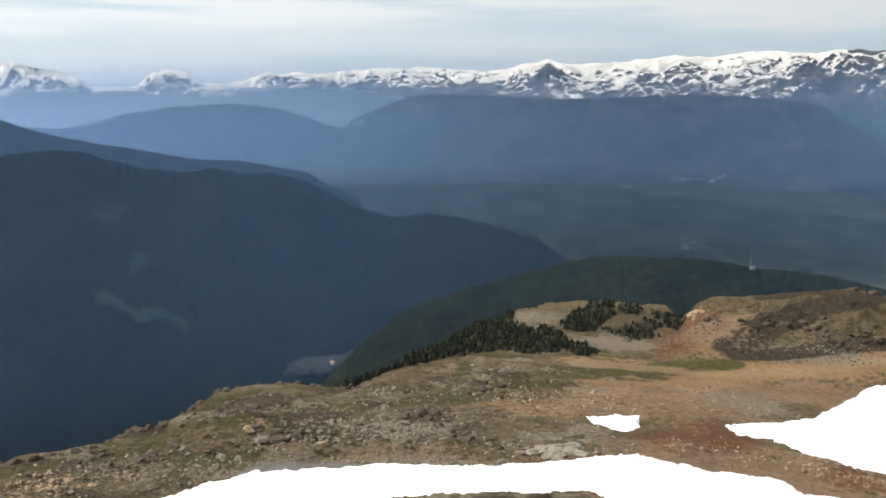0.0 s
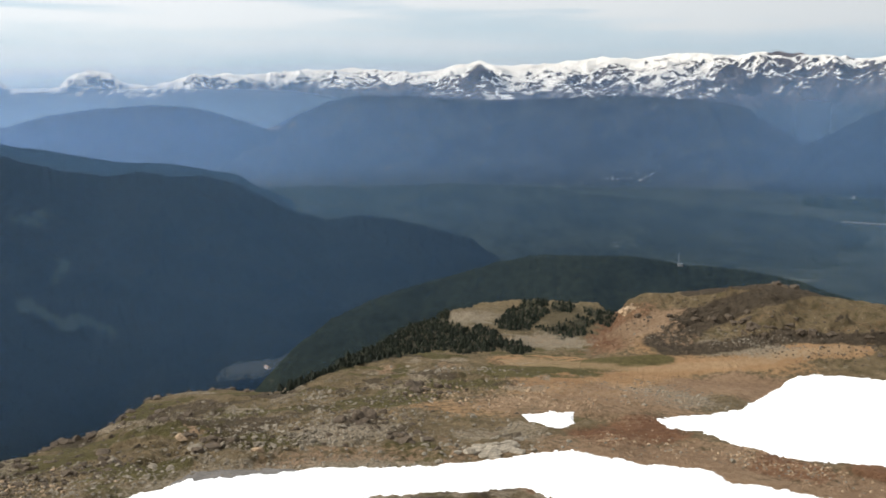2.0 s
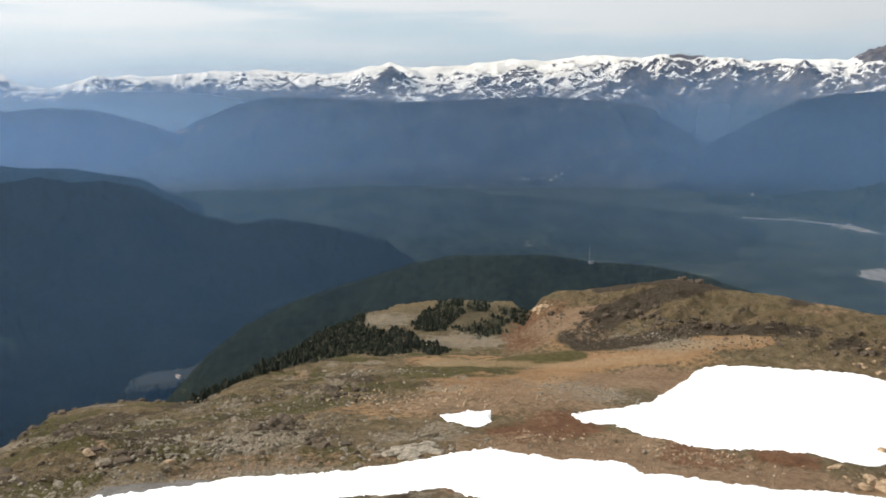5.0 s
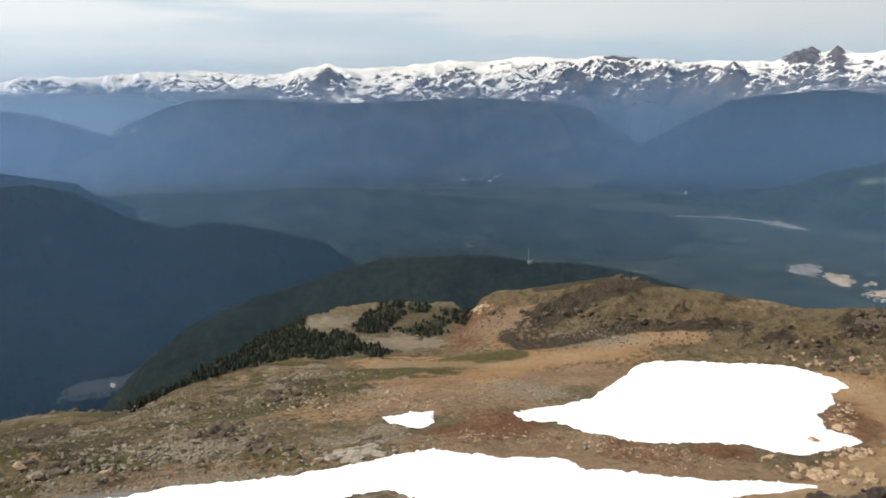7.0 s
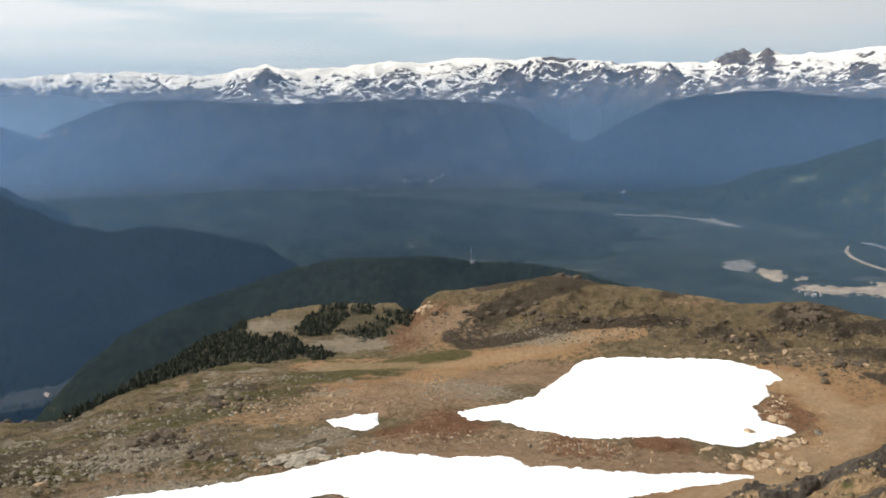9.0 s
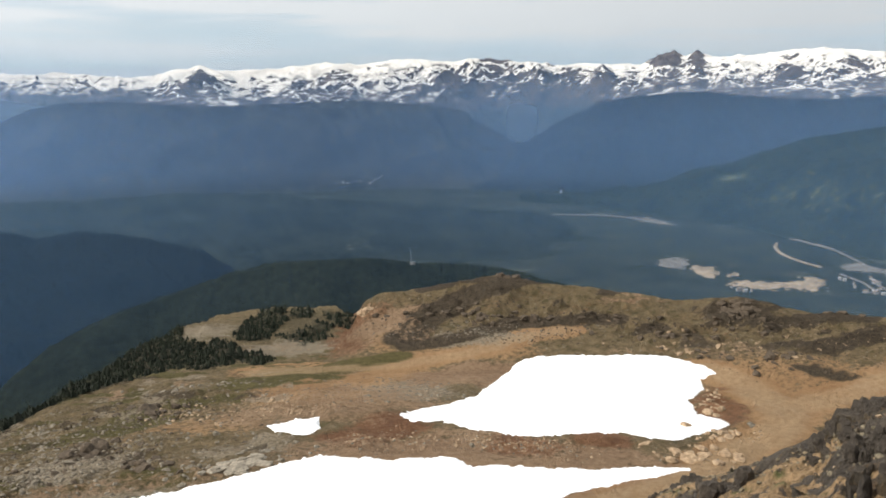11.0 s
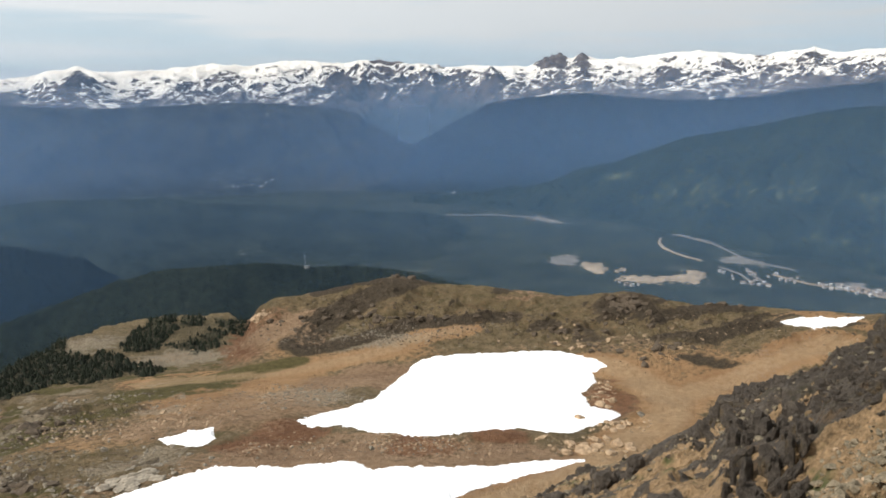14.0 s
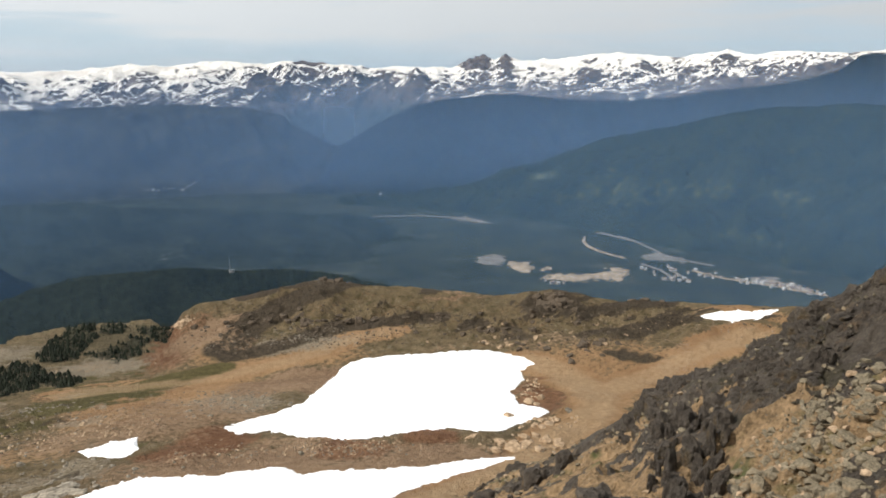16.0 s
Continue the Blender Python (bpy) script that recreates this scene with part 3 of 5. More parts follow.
red = 1.0 * np.maximum.reduce([0.5 * ease(fbm(X_G / 12, Y_G / 6, 4, 87), -0.2, 0.5) * (R_G > 158) * (AZ_G > 17), blob(AZ_W, EL_W, 18.42, -22.68, 2.6, 0.8), 0.9 * blob(AZ_W, EL_W, 16.23, -23.52, 3.0, 0.6), blob(AZ_W, EL_W, 27.81, -24.08, 3.0, 0.8),
    blob(AZ_W, EL_W, 33.39, -23.34, 2.6, 0.6), 0.8 * blob(AZ_W, EL_W, 13.86, -26.90, 5.0, 0.35), 0.8 * blob(AZ_W, EL_W, 41.00, -20.64, 1.5, 1.2), 0.7 * blob(AZ_W, EL_W, 41.43, -14.48, 2.4, 0.6), 0.7 * blob(AZ_W, EL_W, 41.01, -20.49, 1.1, 0.9),
    1.0 * blob(AZ_W, EL_W, 16.79, -16.28, 2.4, 1.3, 0.5), 0.6 * blob(AZ_W, EL_W, 25.12, -17.02, 3, 0.3)])
scree = np.maximum.reduce([0.6 * ease(fbm(X_G / 7, Y_G / 10, 5, 93, 0.6), -0.02, 0.3) * (R_G < 165) * (AZ_G < 12), 0.8 * blob(AZ_W, EL_W, 20.11, -20.50, 3.4, 0.7, 0.06), 0.7 * blob(AZ_W, EL_W, -6.66, -25.72, 13, 1.0), 0.8 * blob(AZ_W, EL_W, -2.59, -23.35, 4, 0.8),
    0.7 * blob(AZ_W, EL_W, 23.96, -17.06, 5, 0.6), 0.3 * blob(AZ_W, EL_W, 44.39, -16.67, 2.5, 0.6), 0.9 * blob(AZ_W, EL_W, 11.6, -17.4, 3.2, 0.45), 0.7 * blob(AZ_W, EL_W, 6.6, -16.0, 2.2, 0.5)])


dark = np.maximum.reduce([0.6 * ease(fbm(X_G / 8, Y_G / 6, 5, 97, 0.65), 0.08, 0.35) * (R_G < 175) * (AZ_G < 10), strip(BAND_HIGH, 0.40), strip(BAND_LOW, 0.34), 0.85 * strip(BAND_CREST, 0.2), 0.9 * blob(AZ_W, EL_W, 41.99, -14.45, 2.2, 0.55), 0.7 * blob(AZ_W, EL_W, 38.82, -16.44, 2.2, 0.35),
    0.9 * blob(AZ_W, EL_W, 46.32, -17.49, 1.6, 0.35), 0.9 * blob(AZ_W, EL_W, 47.66, -13.92, 1.6, 0.22), 0.8 * blob(AZ_W, EL_W, 48.20, -17.55, 2.0, 0.2), 0.85 * blob(AZ_W, EL_W, 26.70, -12.90, 1.4, 0.22),
    0.7 * blob(AZ_W, EL_W, -1.50, -22.47, 1.4, 0.5), 0.7 * blob(AZ_W, EL_W, 1.64, -23.34, 1.2, 0.4), 0.7 * blob(AZ_W, EL_W, -20.92, -22.03, 1.4, 0.5), 0.6 * blob(AZ_W, EL_W, -14.14, -21.27, 1.8, 0.3)])
pink = np.maximum.reduce([0.45 * blob(AZ_W, EL_W, 17.05, -16.47, 2.6, 1.3, 0.5), 0.85 * blob(AZ_W, EL_W, 24.20, -19.43, 5, 0.8, 0.08), 0.95 * bare, 0.6 * blob(AZ_W, EL_W, 16.17, -20.92, 6, 1.0), 0.5 * blob(AZ_W, EL_W, -1.58, -24.79, 9, 0.7), 0.45 * ease(fbm(X_G / 8, Y_G / 8, 4, 83), 0.05, 0.4) * (R_G < 165) * (AZ_G > 4), blob(AZ_W, EL_W, 18.12, -16.18, 2.6, 0.7, 0.35), 0.7 * blob(AZ_W, EL_W, 0.55, -19.29, 0.9, 0.3, 0.4),
    0.9 * blob(AZ_W, EL_W, 35.30, -14.11, 2.5, 0.22), 0.6 * blob(AZ_W, EL_W, -13.17, -22.43, 1.3, 0.3)])
open_grass = 1 - 0.9 * strip(MEADOW, 0.34, 0.2)
KNOLL_FACE = (R_G > 150) * (R_G < 215) * ease(AZ_G, 15.5, 17.5)
GULLY = fbm((EL_G + 0.3 * (EL_W - EL_G) - 0.22 * AZ_G) / 0.75, AZ_G / 4.5, 5, 111, 0.62)
dark = np.maximum(dark, 0.95 * ease(GULLY, 0.02, 0.22) * KNOLL_FACE * ease(AZ_G, 18.5, 21.0) * ease(R_G, 160, 167) * (1 - strip(TRACK, 0.8)))
red = np.maximum(red * (1 - 0.4 * KNOLL_FACE), 0.28 * ease(-GULLY, 0.08, 0.30) * KNOLL_FACE)
dark = np.maximum(dark, blob(AZ_W, EL_W, 41.9, -14.4, 2.3, 0.75))
pink = pink * (1 - (0.3 + 0.45 * (AZ_G > 19)) * np.clip(red, 0, 1))
red, scree, pink = red * open_grass, scree * open_grass, pink * open_grass
worn = np.maximum.reduce([strip(ROAD, 0.42), 0.9 * strip(TRACK, 0.30), 0.8 * strip(BENCH_TRACK, 0.2)])
GROVES = [[(-7.83, -20.04), (-4.44, -18.49), (-1.33, -17.18), (1.80, -15.99), (4.53, -15.30), (5.11, -15.87), (4.60, -16.31), (5.89, -16.70), (7.66, -16.63), (8.64, -17.38), (8.05, -18.20), (5.68, -18.41), (4.11, -18.17), (1.75, -18.48), (-1.39, -19.02), (-3.72, -19.55), (-6.02, -19.93)],
    [(8.05, -16.44), (8.44, -15.88), (9.61, -15.31), (9.99, -14.74), (11.15, -14.50), (11.74, -14.60), (11.56, -15.47), (11.17, -16.04), (10.40, -16.80), (8.83, -16.74)],
    [(11.93, -14.71), (13.29, -14.87), (13.50, -15.50), (11.95, -15.54)],
    [(10.79, -16.60), (12.73, -16.19), (13.89, -15.79), (15.24, -15.93), (14.30, -16.89), (12.76, -17.31)],
    [(8.05, -17.38), (9.62, -17.55), (10.81, -18.10), (9.63, -18.41), (8.05, -18.05)],
    [(14.07, -15.04), (15.80, -15.28), (16.39, -15.70), (15.83, -16.39), (14.47, -15.84)]]
UNDER = np.zeros(AZ_G.shape)
for grove in GROVES:
    UNDER[ON] = np.maximum(UNDER[ON], 0.8 * ease(inside_distance(AZ_G[ON], EL_G[ON], grove) + 0.25 * WARP[ON], -0.02, 0.10))
woods = np.clip(np.maximum(UNDER, np.maximum(0.45 * blob(AZ_W, EL_W, 12.36, -15.67, 3.2, 0.8), 0.25 * blob(AZ_W, EL_W, 9.5, -16.7, 6.5, 1.4))) * (R_G > 120) * (AZ_G < 17.5) + ease(R_G, 905, 1000) + (Z_G < fall(np.minimum(R_G, 900)) - 40) * (R_G > 80), 0, 1)
ground, used = grid_object("ground", X_G, Y_G, Z_G, MAT_GROUND)
cover = ground.data.attributes.new("cover", "FLOAT_COLOR", "POINT")
cover.data.foreach_set("color", np.stack([np.where(ON, m, 0.0) for m in (dirt, grass, red, scree)], -1).reshape(-1, 4)[used].astype(np.float32).ravel())
kinds = ground.data.attributes.new("ground_kind", "FLOAT_COLOR", "POINT")
kinds.data.foreach_set("color", np.stack([np.where(ON, dark, 0.0), woods, np.where(ON, pink, 0.0), np.where(ON, worn, 0.0)], -1).reshape(-1, 4)[used].astype(np.float32).ravel())
tagged(ground, "bare brown alpine slope of rubble, dirt and thin grass", "ground", kind="structure")


# ---- mountains ----
def mountain(name, label, line, foot, crest, mat, step=0.15, rows=60, rough=30.0, lump=300.0, jag=0.0, back=300.0, seed=0, power=1.0, shift=0.0, foot_el=None, glades=()):
    """A mountain whose ridge line is given by bearing and elevation; foot and crest are distances, or pairs of bearing and distance."""
    az = np.arange(line[0][0], line[-1][0], step)

    def spread(v):
        return np.full(len(az), float(v)) if isinstance(v, (int, float)) else np.interp(az, [p[0] for p in v], [p[1] for p in v])

    rf, rc = spread(foot), spread(crest)
    zc = rc * np.tan(np.radians(curve_at(line, az)))
    half = max(1, int(min(2.0, (az[-1] - az[0]) / 10) / step))
    soft = np.hanning(2 * half + 3)[1:-1]
    body = np.convolve(np.pad(zc, half, mode="edge"), soft / soft.sum(), mode="valid")
    zc = zc + jag * (ridged(az / 0.9, 0 * az + seed, 4, seed, 0.55) - 0.3)
    v = np.concatenate([np.linspace(0, 1, rows), 1 + np.linspace(0, 1, 8)[1:]])[:, None]
    f = np.minimum(v, 1)
    r = rf + (rc - rf) * f + back * np.maximum(v - 1, 0)
    x, y = r * np.sin(np.radians(az)), r * np.cos(np.radians(az))
    wx, wy = x + 60 * fbm(x / lump, y / lump, 3, seed + 7), y + 60 * fbm(x / lump, y / lump, 3, seed + 8)
    low = np.full(len(az), VALLEY - 25) if foot_el is None else rf * math.tan(radians(foot_el))
    z = low + (body - low) * np.where(v <= 1, f ** power, 2 - v) + (zc - body) * f ** 7 * np.where(v <= 1, 1, 2 - v)
    z = z + rough * 0.22 * fbm(x / 70, y / 70, 4, seed + 9, 0.6) * np.where(v <= 1, (4 * f * (1 - f)) ** 0.7, 0)
    z = z + rough * (ridged(wx / lump, wy / lump, 6, seed + 3) - shift) * np.where(v <= 1, (4 * f * (1 - f)) ** 0.7, 0)
    ob, used = grid_object(name, x, y, z, mat)
    if glades:
        el, wide = np.degrees(np.arctan2(z, r)), np.broadcast_to(az, z.shape)
        wave = fbm(x / 45, y / 45, 5, seed, 0.65)
        mask = np.maximum.reduce([0.8 * g[5] * blob(wide + 1.5 * wave, el + 0.5 * wave, *g[:5], 0.9) for g in glades])
        data = ob.data.attributes.new("glade", "FLOAT", "POINT")
        data.data.foreach_set("value", mask.reshape(-1)[used].astype(np.float32))
    return tagged(ob, label, "mountain", kind="structure")


SKYLINE_WEST = [(-28.56, 0.27), (-26.79, 0.59), (-26.18, 0.82), (-25.01, 0.43), (-23.80, 0.27), (-22.59, -0.23), (-21.83, -0.74), (-20.72, -0.92), (-19.38, -0.58), (-18.34, 0.17), (-17.32, 0.38), (-16.32, 0.10), (-15.33, -0.50), (-13.94, -0.61), (-12.88, -0.43), (-11.44, 0.09), (-9.65, 0.16), (-8.58, 0.02), (-4.92, 0.34), (-1.61, 0.44), (2.46, 0.26), (4.29, 0.44), (5.76, 0.72), (6.84, 0.93), (7.94, 0.61)]
SKYLINE_EAST = [(7.94, 0.61), (8.87, 0.58), (11.80, 0.83), (13.48, 0.94), (15.19, 1.22), (16.91, 1.02), (18.32, 1.24), (20.45, 1.39), (22.96, 1.25), (24.79, 1.43), (27.71, 1.22), (29.93, 1.04), (32.51, 1.07), (35.09, 0.96), (36.18, 1.57), (37.09, 1.74), (37.82, 1.49), (38.54, 1.84), (39.45, 1.48), (42.30, 1.64), (45.78, 1.96), (47.16, 1.71), (49.83, 1.68), (51.45, 1.83), (52.40, 1.98), (53.68, 1.70), (55.08, 1.96), (56.68, 1.87), (59.16, 1.80), (61.18, 1.87), (63.26, 1.77)]
SKYLINE = SKYLINE_WEST[:-1] + SKYLINE_EAST
LEFT_LINE = [(-29.05, -4.73), (-27.28, -4.64), (-25.44, -4.48), (-23.25, -4.49), (-21.68, -5.03), (-19.40, -5.71), (-17.38, -6.07), (-14.92, -5.86), (-13.16, -6.31), (-11.35, -6.24), (-9.17, -6.84), (-7.34, -7.81), (-5.48, -8.78), (-3.21, -9.37), (-0.91, -9.12), (2.53, -9.65), (6.35, -10.65), (8.29, -12.11)]
LEFT_BACK_LINE = [(-28.76, -1.81), (-27.08, -2.56), (-25.33, -3.27), (-22.57, -3.97), (-18.99, -4.67), (-16.63, -5.20), (-13.12, -5.47), (-10.61, -5.96), (-8.96, -6.29), (-7.87, -7.05), (-5.46, -8.03)]
RIDGE_LINE = [(-8.87, -20.58), (-7.26, -19.01), (-5.66, -17.58), (-3.29, -15.96), (-0.16, -14.67), (2.56, -13.83), (4.49, -13.32), (8.29, -12.22), (11.27, -11.64), (13.85, -11.71), (17.44, -11.63), (20.24, -11.94), (24.26, -12.07), (28.03, -12.65), (31.0, -13.4), (36.0, -16.0), (40.0, -19.0)]
HILL_LINE = [(-11.41, -7.71), (-7.32, -7.18), (-3.56, -7.11), (-0.15, -7.32), (4.40, -7.04), (8.15, -7.15), (11.47, -7.19), (13.67, -7.68), (18.95, -7.91), (22.32, -8.20), (25.55, -8.52), (27.65, -8.54), (30.04, -9.23), (31.86, -9.70), (34.5, -9.95), (37.0, -10.4)]
RIGHT_LINE = [(27.47, -7.81), (31.25, -7.30), (35.05, -6.82), (36.94, -6.36), (38.44, -5.61), (41.05, -5.03), (43.25, -4.15), (45.41, -3.39), (48.95, -2.74), (52.35, -1.92), (54.65, -1.44), (57.86, -1.35), (59.40, -1.16), (61.45, -1.21), (63.55, -1.35)]
FAR_LEFT_LINE = [(-28.87, -2.94), (-27.11, -2.89), (-24.09, -3.17), (-22.49, -3.01), (-20.17, -2.37), (-17.47, -1.99), (-14.00, -1.78), (-12.24, -1.87), (-10.46, -2.24), (-8.67, -2.80), (-5.38, -3.93), (-2.40, -5.07)]
MASSIF_LINE = [(-14.91, -5.60), (-13.10, -5.10), (-8.34, -3.90), (-5.35, -2.64), (-3.11, -1.66), (-0.88, -1.23), (1.72, -1.30), (8.00, -1.59), (11.61, -1.44), (15.12, -1.28), (18.53, -1.33), (21.50, -1.58), (22.85, -1.82), (24.07, -2.03), (24.33, -2.55), (27.29, -3.98), (29.87, -5.39), (32.75, -6.40)]
SPUR_LINE = [(22.37, -6.71), (25.39, -5.27), (27.66, -3.98), (30.29, -2.51), (32.52, -1.40), (35.12, -0.93), (38.79, -0.67), (44.18, -1.13), (49.33, -0.89), (51.25, -0.49), (53.59, -0.28), (55.86, -0.00), (57.42, 0.33), (58.64, 0.66), (59.35, 1.25), (59.93, 1.63), (60.51, 1.78), (61.19, 1.71), (63.28, 1.61)]

# where the high snowfields end below, and single summits on the way up: bearing, how far back, half width, lift in degrees
SHOULDER = [(-29.5, -6.0), (-14, -6.0), (-8, -6.0), (-5, -4.5), (-3, -2.6), (0, -1.85), (8, -1.85), (16, -1.75), (20, -1.9), (22, -2.6), (24, -5.0), (27, -7.0), (30, -6.0), (32, -2.8), (34, -1.4), (44, -1.35), (50, -1.2), (55, -0.6), (58, 0.2), (60, 1.0), (64.6, 1.3)]
SNOW_LINE = [(-29.5, -1.5), (-20, -1.0), (-17, -1.7), (-14.5, -1.6), (-12, -1.1), (-10, -0.9), (-2, -0.85), (3, -1.3), (8, -1.7), (20, -1.65), (26, -1.5), (32, -1.1), (40, -1.2), (47, -1.2), (52, -0.5), (55, 0.1), (58, 0.9), (64.6, 1.5)]
SUMMITS = [(6.9, 0.42, 1.9, 1.15), (15.0, 0.40, 1.2, 0.7), (32.6, 0.40, 1.15, 1.55), (22.5, 0.5, 1.3, 0.5), (28.0, 0.5, 1.2, 0.5), (43.5, 0.5, 1.3, 0.55), (47.5, 0.6, 1.6, 0.5), (51.8, 0.7, 1.3, 0.5)]
SPIRES = [(35.7, 0.05, 0.2), (36.15, 0.12, 0.22), (36.6, 0.15, 0.2), (37.0, 0.10, 0.3), (38.5, 0.13, 0.3), (52.4, 0.08, 0.4)]


def snow_range():
    """Snowy high country: rocky hills rising one behind another from a forested edge to the skyline."""
    az, r = np.arange(-29.5, 64.5, 0.062), np.linspace(3992, 4880, 210)
    f = (r - r[0]) / (r[-1] - r[0])
    f = f[:, None]
    sky, low = curve_at([(-29.6, 0.2)] + SKYLINE + [(64.6, 1.7)], az), np.interp(az, *np.array(SHOULDER).T)
    sky = sky - 0.02
    jag = 0.16 * (ridged(az / 1.3, 0 * az + 3, 4, 5, 0.5) - 0.1)
    for a0, lift, w in SPIRES:
        jag = jag + lift * np.clip(1 - np.abs(az - a0) / w, 0, 1) ** 0.8
    a, r = np.meshgrid(az, r)
    x, y = r * np.sin(np.radians(a)), r * np.cos(np.radians(a))
    wx, wy = x + 70 * fbm(x / 240, y / 240, 3, 7), y + 70 * fbm(x / 240, y / 240, 3, 8)
    hills = ridged(wx / 260, wy / 200, 6, 13, 0.52)
    el = low + (sky - low) * f ** np.interp(low, [-5, -2], [0.45, 0.75]) + (0.62 * (hills - 0.25) + 0.30 * fbm(x / 95, y / 70, 4, 17, 0.6)) * (4 * f * (1 - f) + 0.02) ** 0.5 * np.interp(low, [-5, -2], [1.7, 1.0])
    rocky = np.zeros(el.shape)
    for a0, f0, w, lift in SUMMITS:
        d = np.hypot((a - a0 + 0.25 * fbm(x / 60, y / 60, 3, 41)) / w, (f - f0) / 0.16)
        el = el + lift * np.clip(1 - d, 0, 1) ** 0.9
        rocky = np.maximum(rocky, np.clip(1.15 - d, 0, 1))
    k = 0.10  # nothing rises over the skyline
    el = sky - k * np.logaddexp(0, (sky - el) / k) + k * 0.69
    el = np.where(f > 0.985, sky, el) + jag * f ** 12
    z = r * np.tan(np.radians(el))
    step_r, step_a = r[1, 0] - r[0, 0], radians(0.062) * 4400
    steep = np.gradient(z, axis=0) / step_r
    side = np.gradient(z, axis=1) / step_a
    line = np.interp(az, *np.array(SNOW_LINE).T)
    high = np.clip((el - line) / (sky - line + 0.2), -1, 1)
    face = np.clip(np.hypot(np.maximum(steep, 0) - 0.1, 0.8 * side), 0, 2.5)
    score = 0.40 - 0.07 * ease(a, 28, 36) + 0.24 * (1 - ease(a, -6, 1)) + 0.80 * high - 0.42 * face + 0.42 * fbm(wx / 120, wy / 60, 4, 47, 0.6) + 0.12 * (side > 0) - 0.45 * np.clip(rocky - 0.3, 0, 1)
    for a0, w in ((36.5, 1.15), (38.5, 0.55)):
        score = score - 0.8 * (1 - ease(np.abs(a - a0 + 0.3 * fbm(x / 40, el / 0.2, 3, 43)), w * 0.6, w * 1.1)) * ease(el, 0.8, 1.2)
    score = score - 0.28 * ease(fbm(a / 0.55, el / 0.16, 4, 83, 0.62), 0.10, 0.34)
    score = score - 2.0 * ease(line - el, -0.05, 0.12)
    back = np.stack([x[-1] * 1.012, y[-1] * 1.012, z[-1] - 60])
    x, y, z = np.vstack([x, back[0]]), np.vstack([y, back[1]]), np.vstack([z, back[2]])
    score, bare = np.vstack([score, score[-1]]), np.vstack([ease(el - line, -0.9, 0.1)] + [0 * az + 1])
    ob, used = grid_object("snow_range", x, y, z, MAT_RANGE)
    cover = ob.data.attributes.new("cover", "FLOAT_COLOR", "POINT")
    cover.data.foreach_set("color", np.stack([np.clip(score, 0, 1), bare, 0 * score, 0 * score], -1).reshape(-1, 4)[used].astype(np.float32).ravel())
    tagged(ob, "rocky snow-covered mountain range along the horizon", "mountain", kind="structure")


snow_range()
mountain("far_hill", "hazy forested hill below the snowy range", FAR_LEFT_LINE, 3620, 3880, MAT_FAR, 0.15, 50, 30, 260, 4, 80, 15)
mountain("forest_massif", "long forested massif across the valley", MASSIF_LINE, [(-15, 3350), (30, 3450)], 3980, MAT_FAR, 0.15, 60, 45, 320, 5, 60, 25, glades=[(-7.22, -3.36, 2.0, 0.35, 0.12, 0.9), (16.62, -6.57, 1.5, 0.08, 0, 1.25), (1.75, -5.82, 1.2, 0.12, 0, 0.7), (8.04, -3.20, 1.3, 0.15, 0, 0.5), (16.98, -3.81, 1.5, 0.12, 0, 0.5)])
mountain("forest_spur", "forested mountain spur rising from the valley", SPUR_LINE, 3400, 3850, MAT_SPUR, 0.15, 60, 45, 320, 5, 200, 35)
# these two wear the forest colour with cloud shade in it
mountain("back_ridge", "bare shoulder behind a forested mountain, darkened as under cloud", LEFT_BACK_LINE, 1950, 2350, MAT_LEFT_SHADED, 0.15, 50, 25, 200, 3, 250, 45)
mountain("shaded_mountain", "forested mountain flank above the valley, darkened as under cloud", LEFT_LINE, [(-29, 950), (-20, 960), (-8, 1012), (9, 1300)], [(-29, 1850), (9, 1900)], MAT_LEFT_SHADED, 0.12, 90, 30, 260, 4, 300, 55, glades=[
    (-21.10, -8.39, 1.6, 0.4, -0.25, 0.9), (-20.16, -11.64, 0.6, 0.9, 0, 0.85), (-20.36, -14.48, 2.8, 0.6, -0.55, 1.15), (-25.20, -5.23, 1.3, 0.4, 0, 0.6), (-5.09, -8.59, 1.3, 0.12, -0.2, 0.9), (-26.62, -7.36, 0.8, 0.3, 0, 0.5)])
mountain("forest_hill", "low forested hill on the valley floor", HILL_LINE, 1850, 2550, MAT_MID, 0.15, 60, 14, 220, 3, 500, 65, glades=[(-4.72, -8.71, 1.2, 0.10, -0.1, 1.0), (1.76, -9.24, 0.7, 0.08, 0, 0.9), (16.51, -10.85, 1.0, 0.35, 0, 0.6), (4.06, -9.75, 1.0, 0.1, 0, 0.5)])
mountain("east_mountain", "green forested mountain above the village", RIGHT_LINE, [(27, 3100), (40, 2700), (50, 2250), (64, 1950)], [(27, 3250), (45, 3150), (64, 2900)], MAT_RIGHT, 0.12, 90, 60, 330, 5, 120, 75, glades=[(40.89, -6.14, 1.1, 0.3, 0.1, 0.9), (45.49, -5.52, 1.3, 0.3, 0, 0.6), (46.99, -6.77, 5.5, 1.5, 0, 0.60), (51.59, -6.63, 2.6, 1.2, 0, 0.62), (42.97, -7.42, 2.0, 0.6, 0, 0.6), (56.67, -6.95, 2.6, 1.0, 0, 0.58), (54.52, -9.53, 3.5, 0.8, 0, 0.56), (38.28, -7.74, 0.4, 0.15, 0, 0.9), (48.98, -3.46, 1.4, 0.15, 0, 0.5)])
mountain("forest_ridge", "dark forested ridge below the summit", RIDGE_LINE, 700, 960, MAT_FOREST, 0.12, 60, 10, 130, 2, 250, 85)


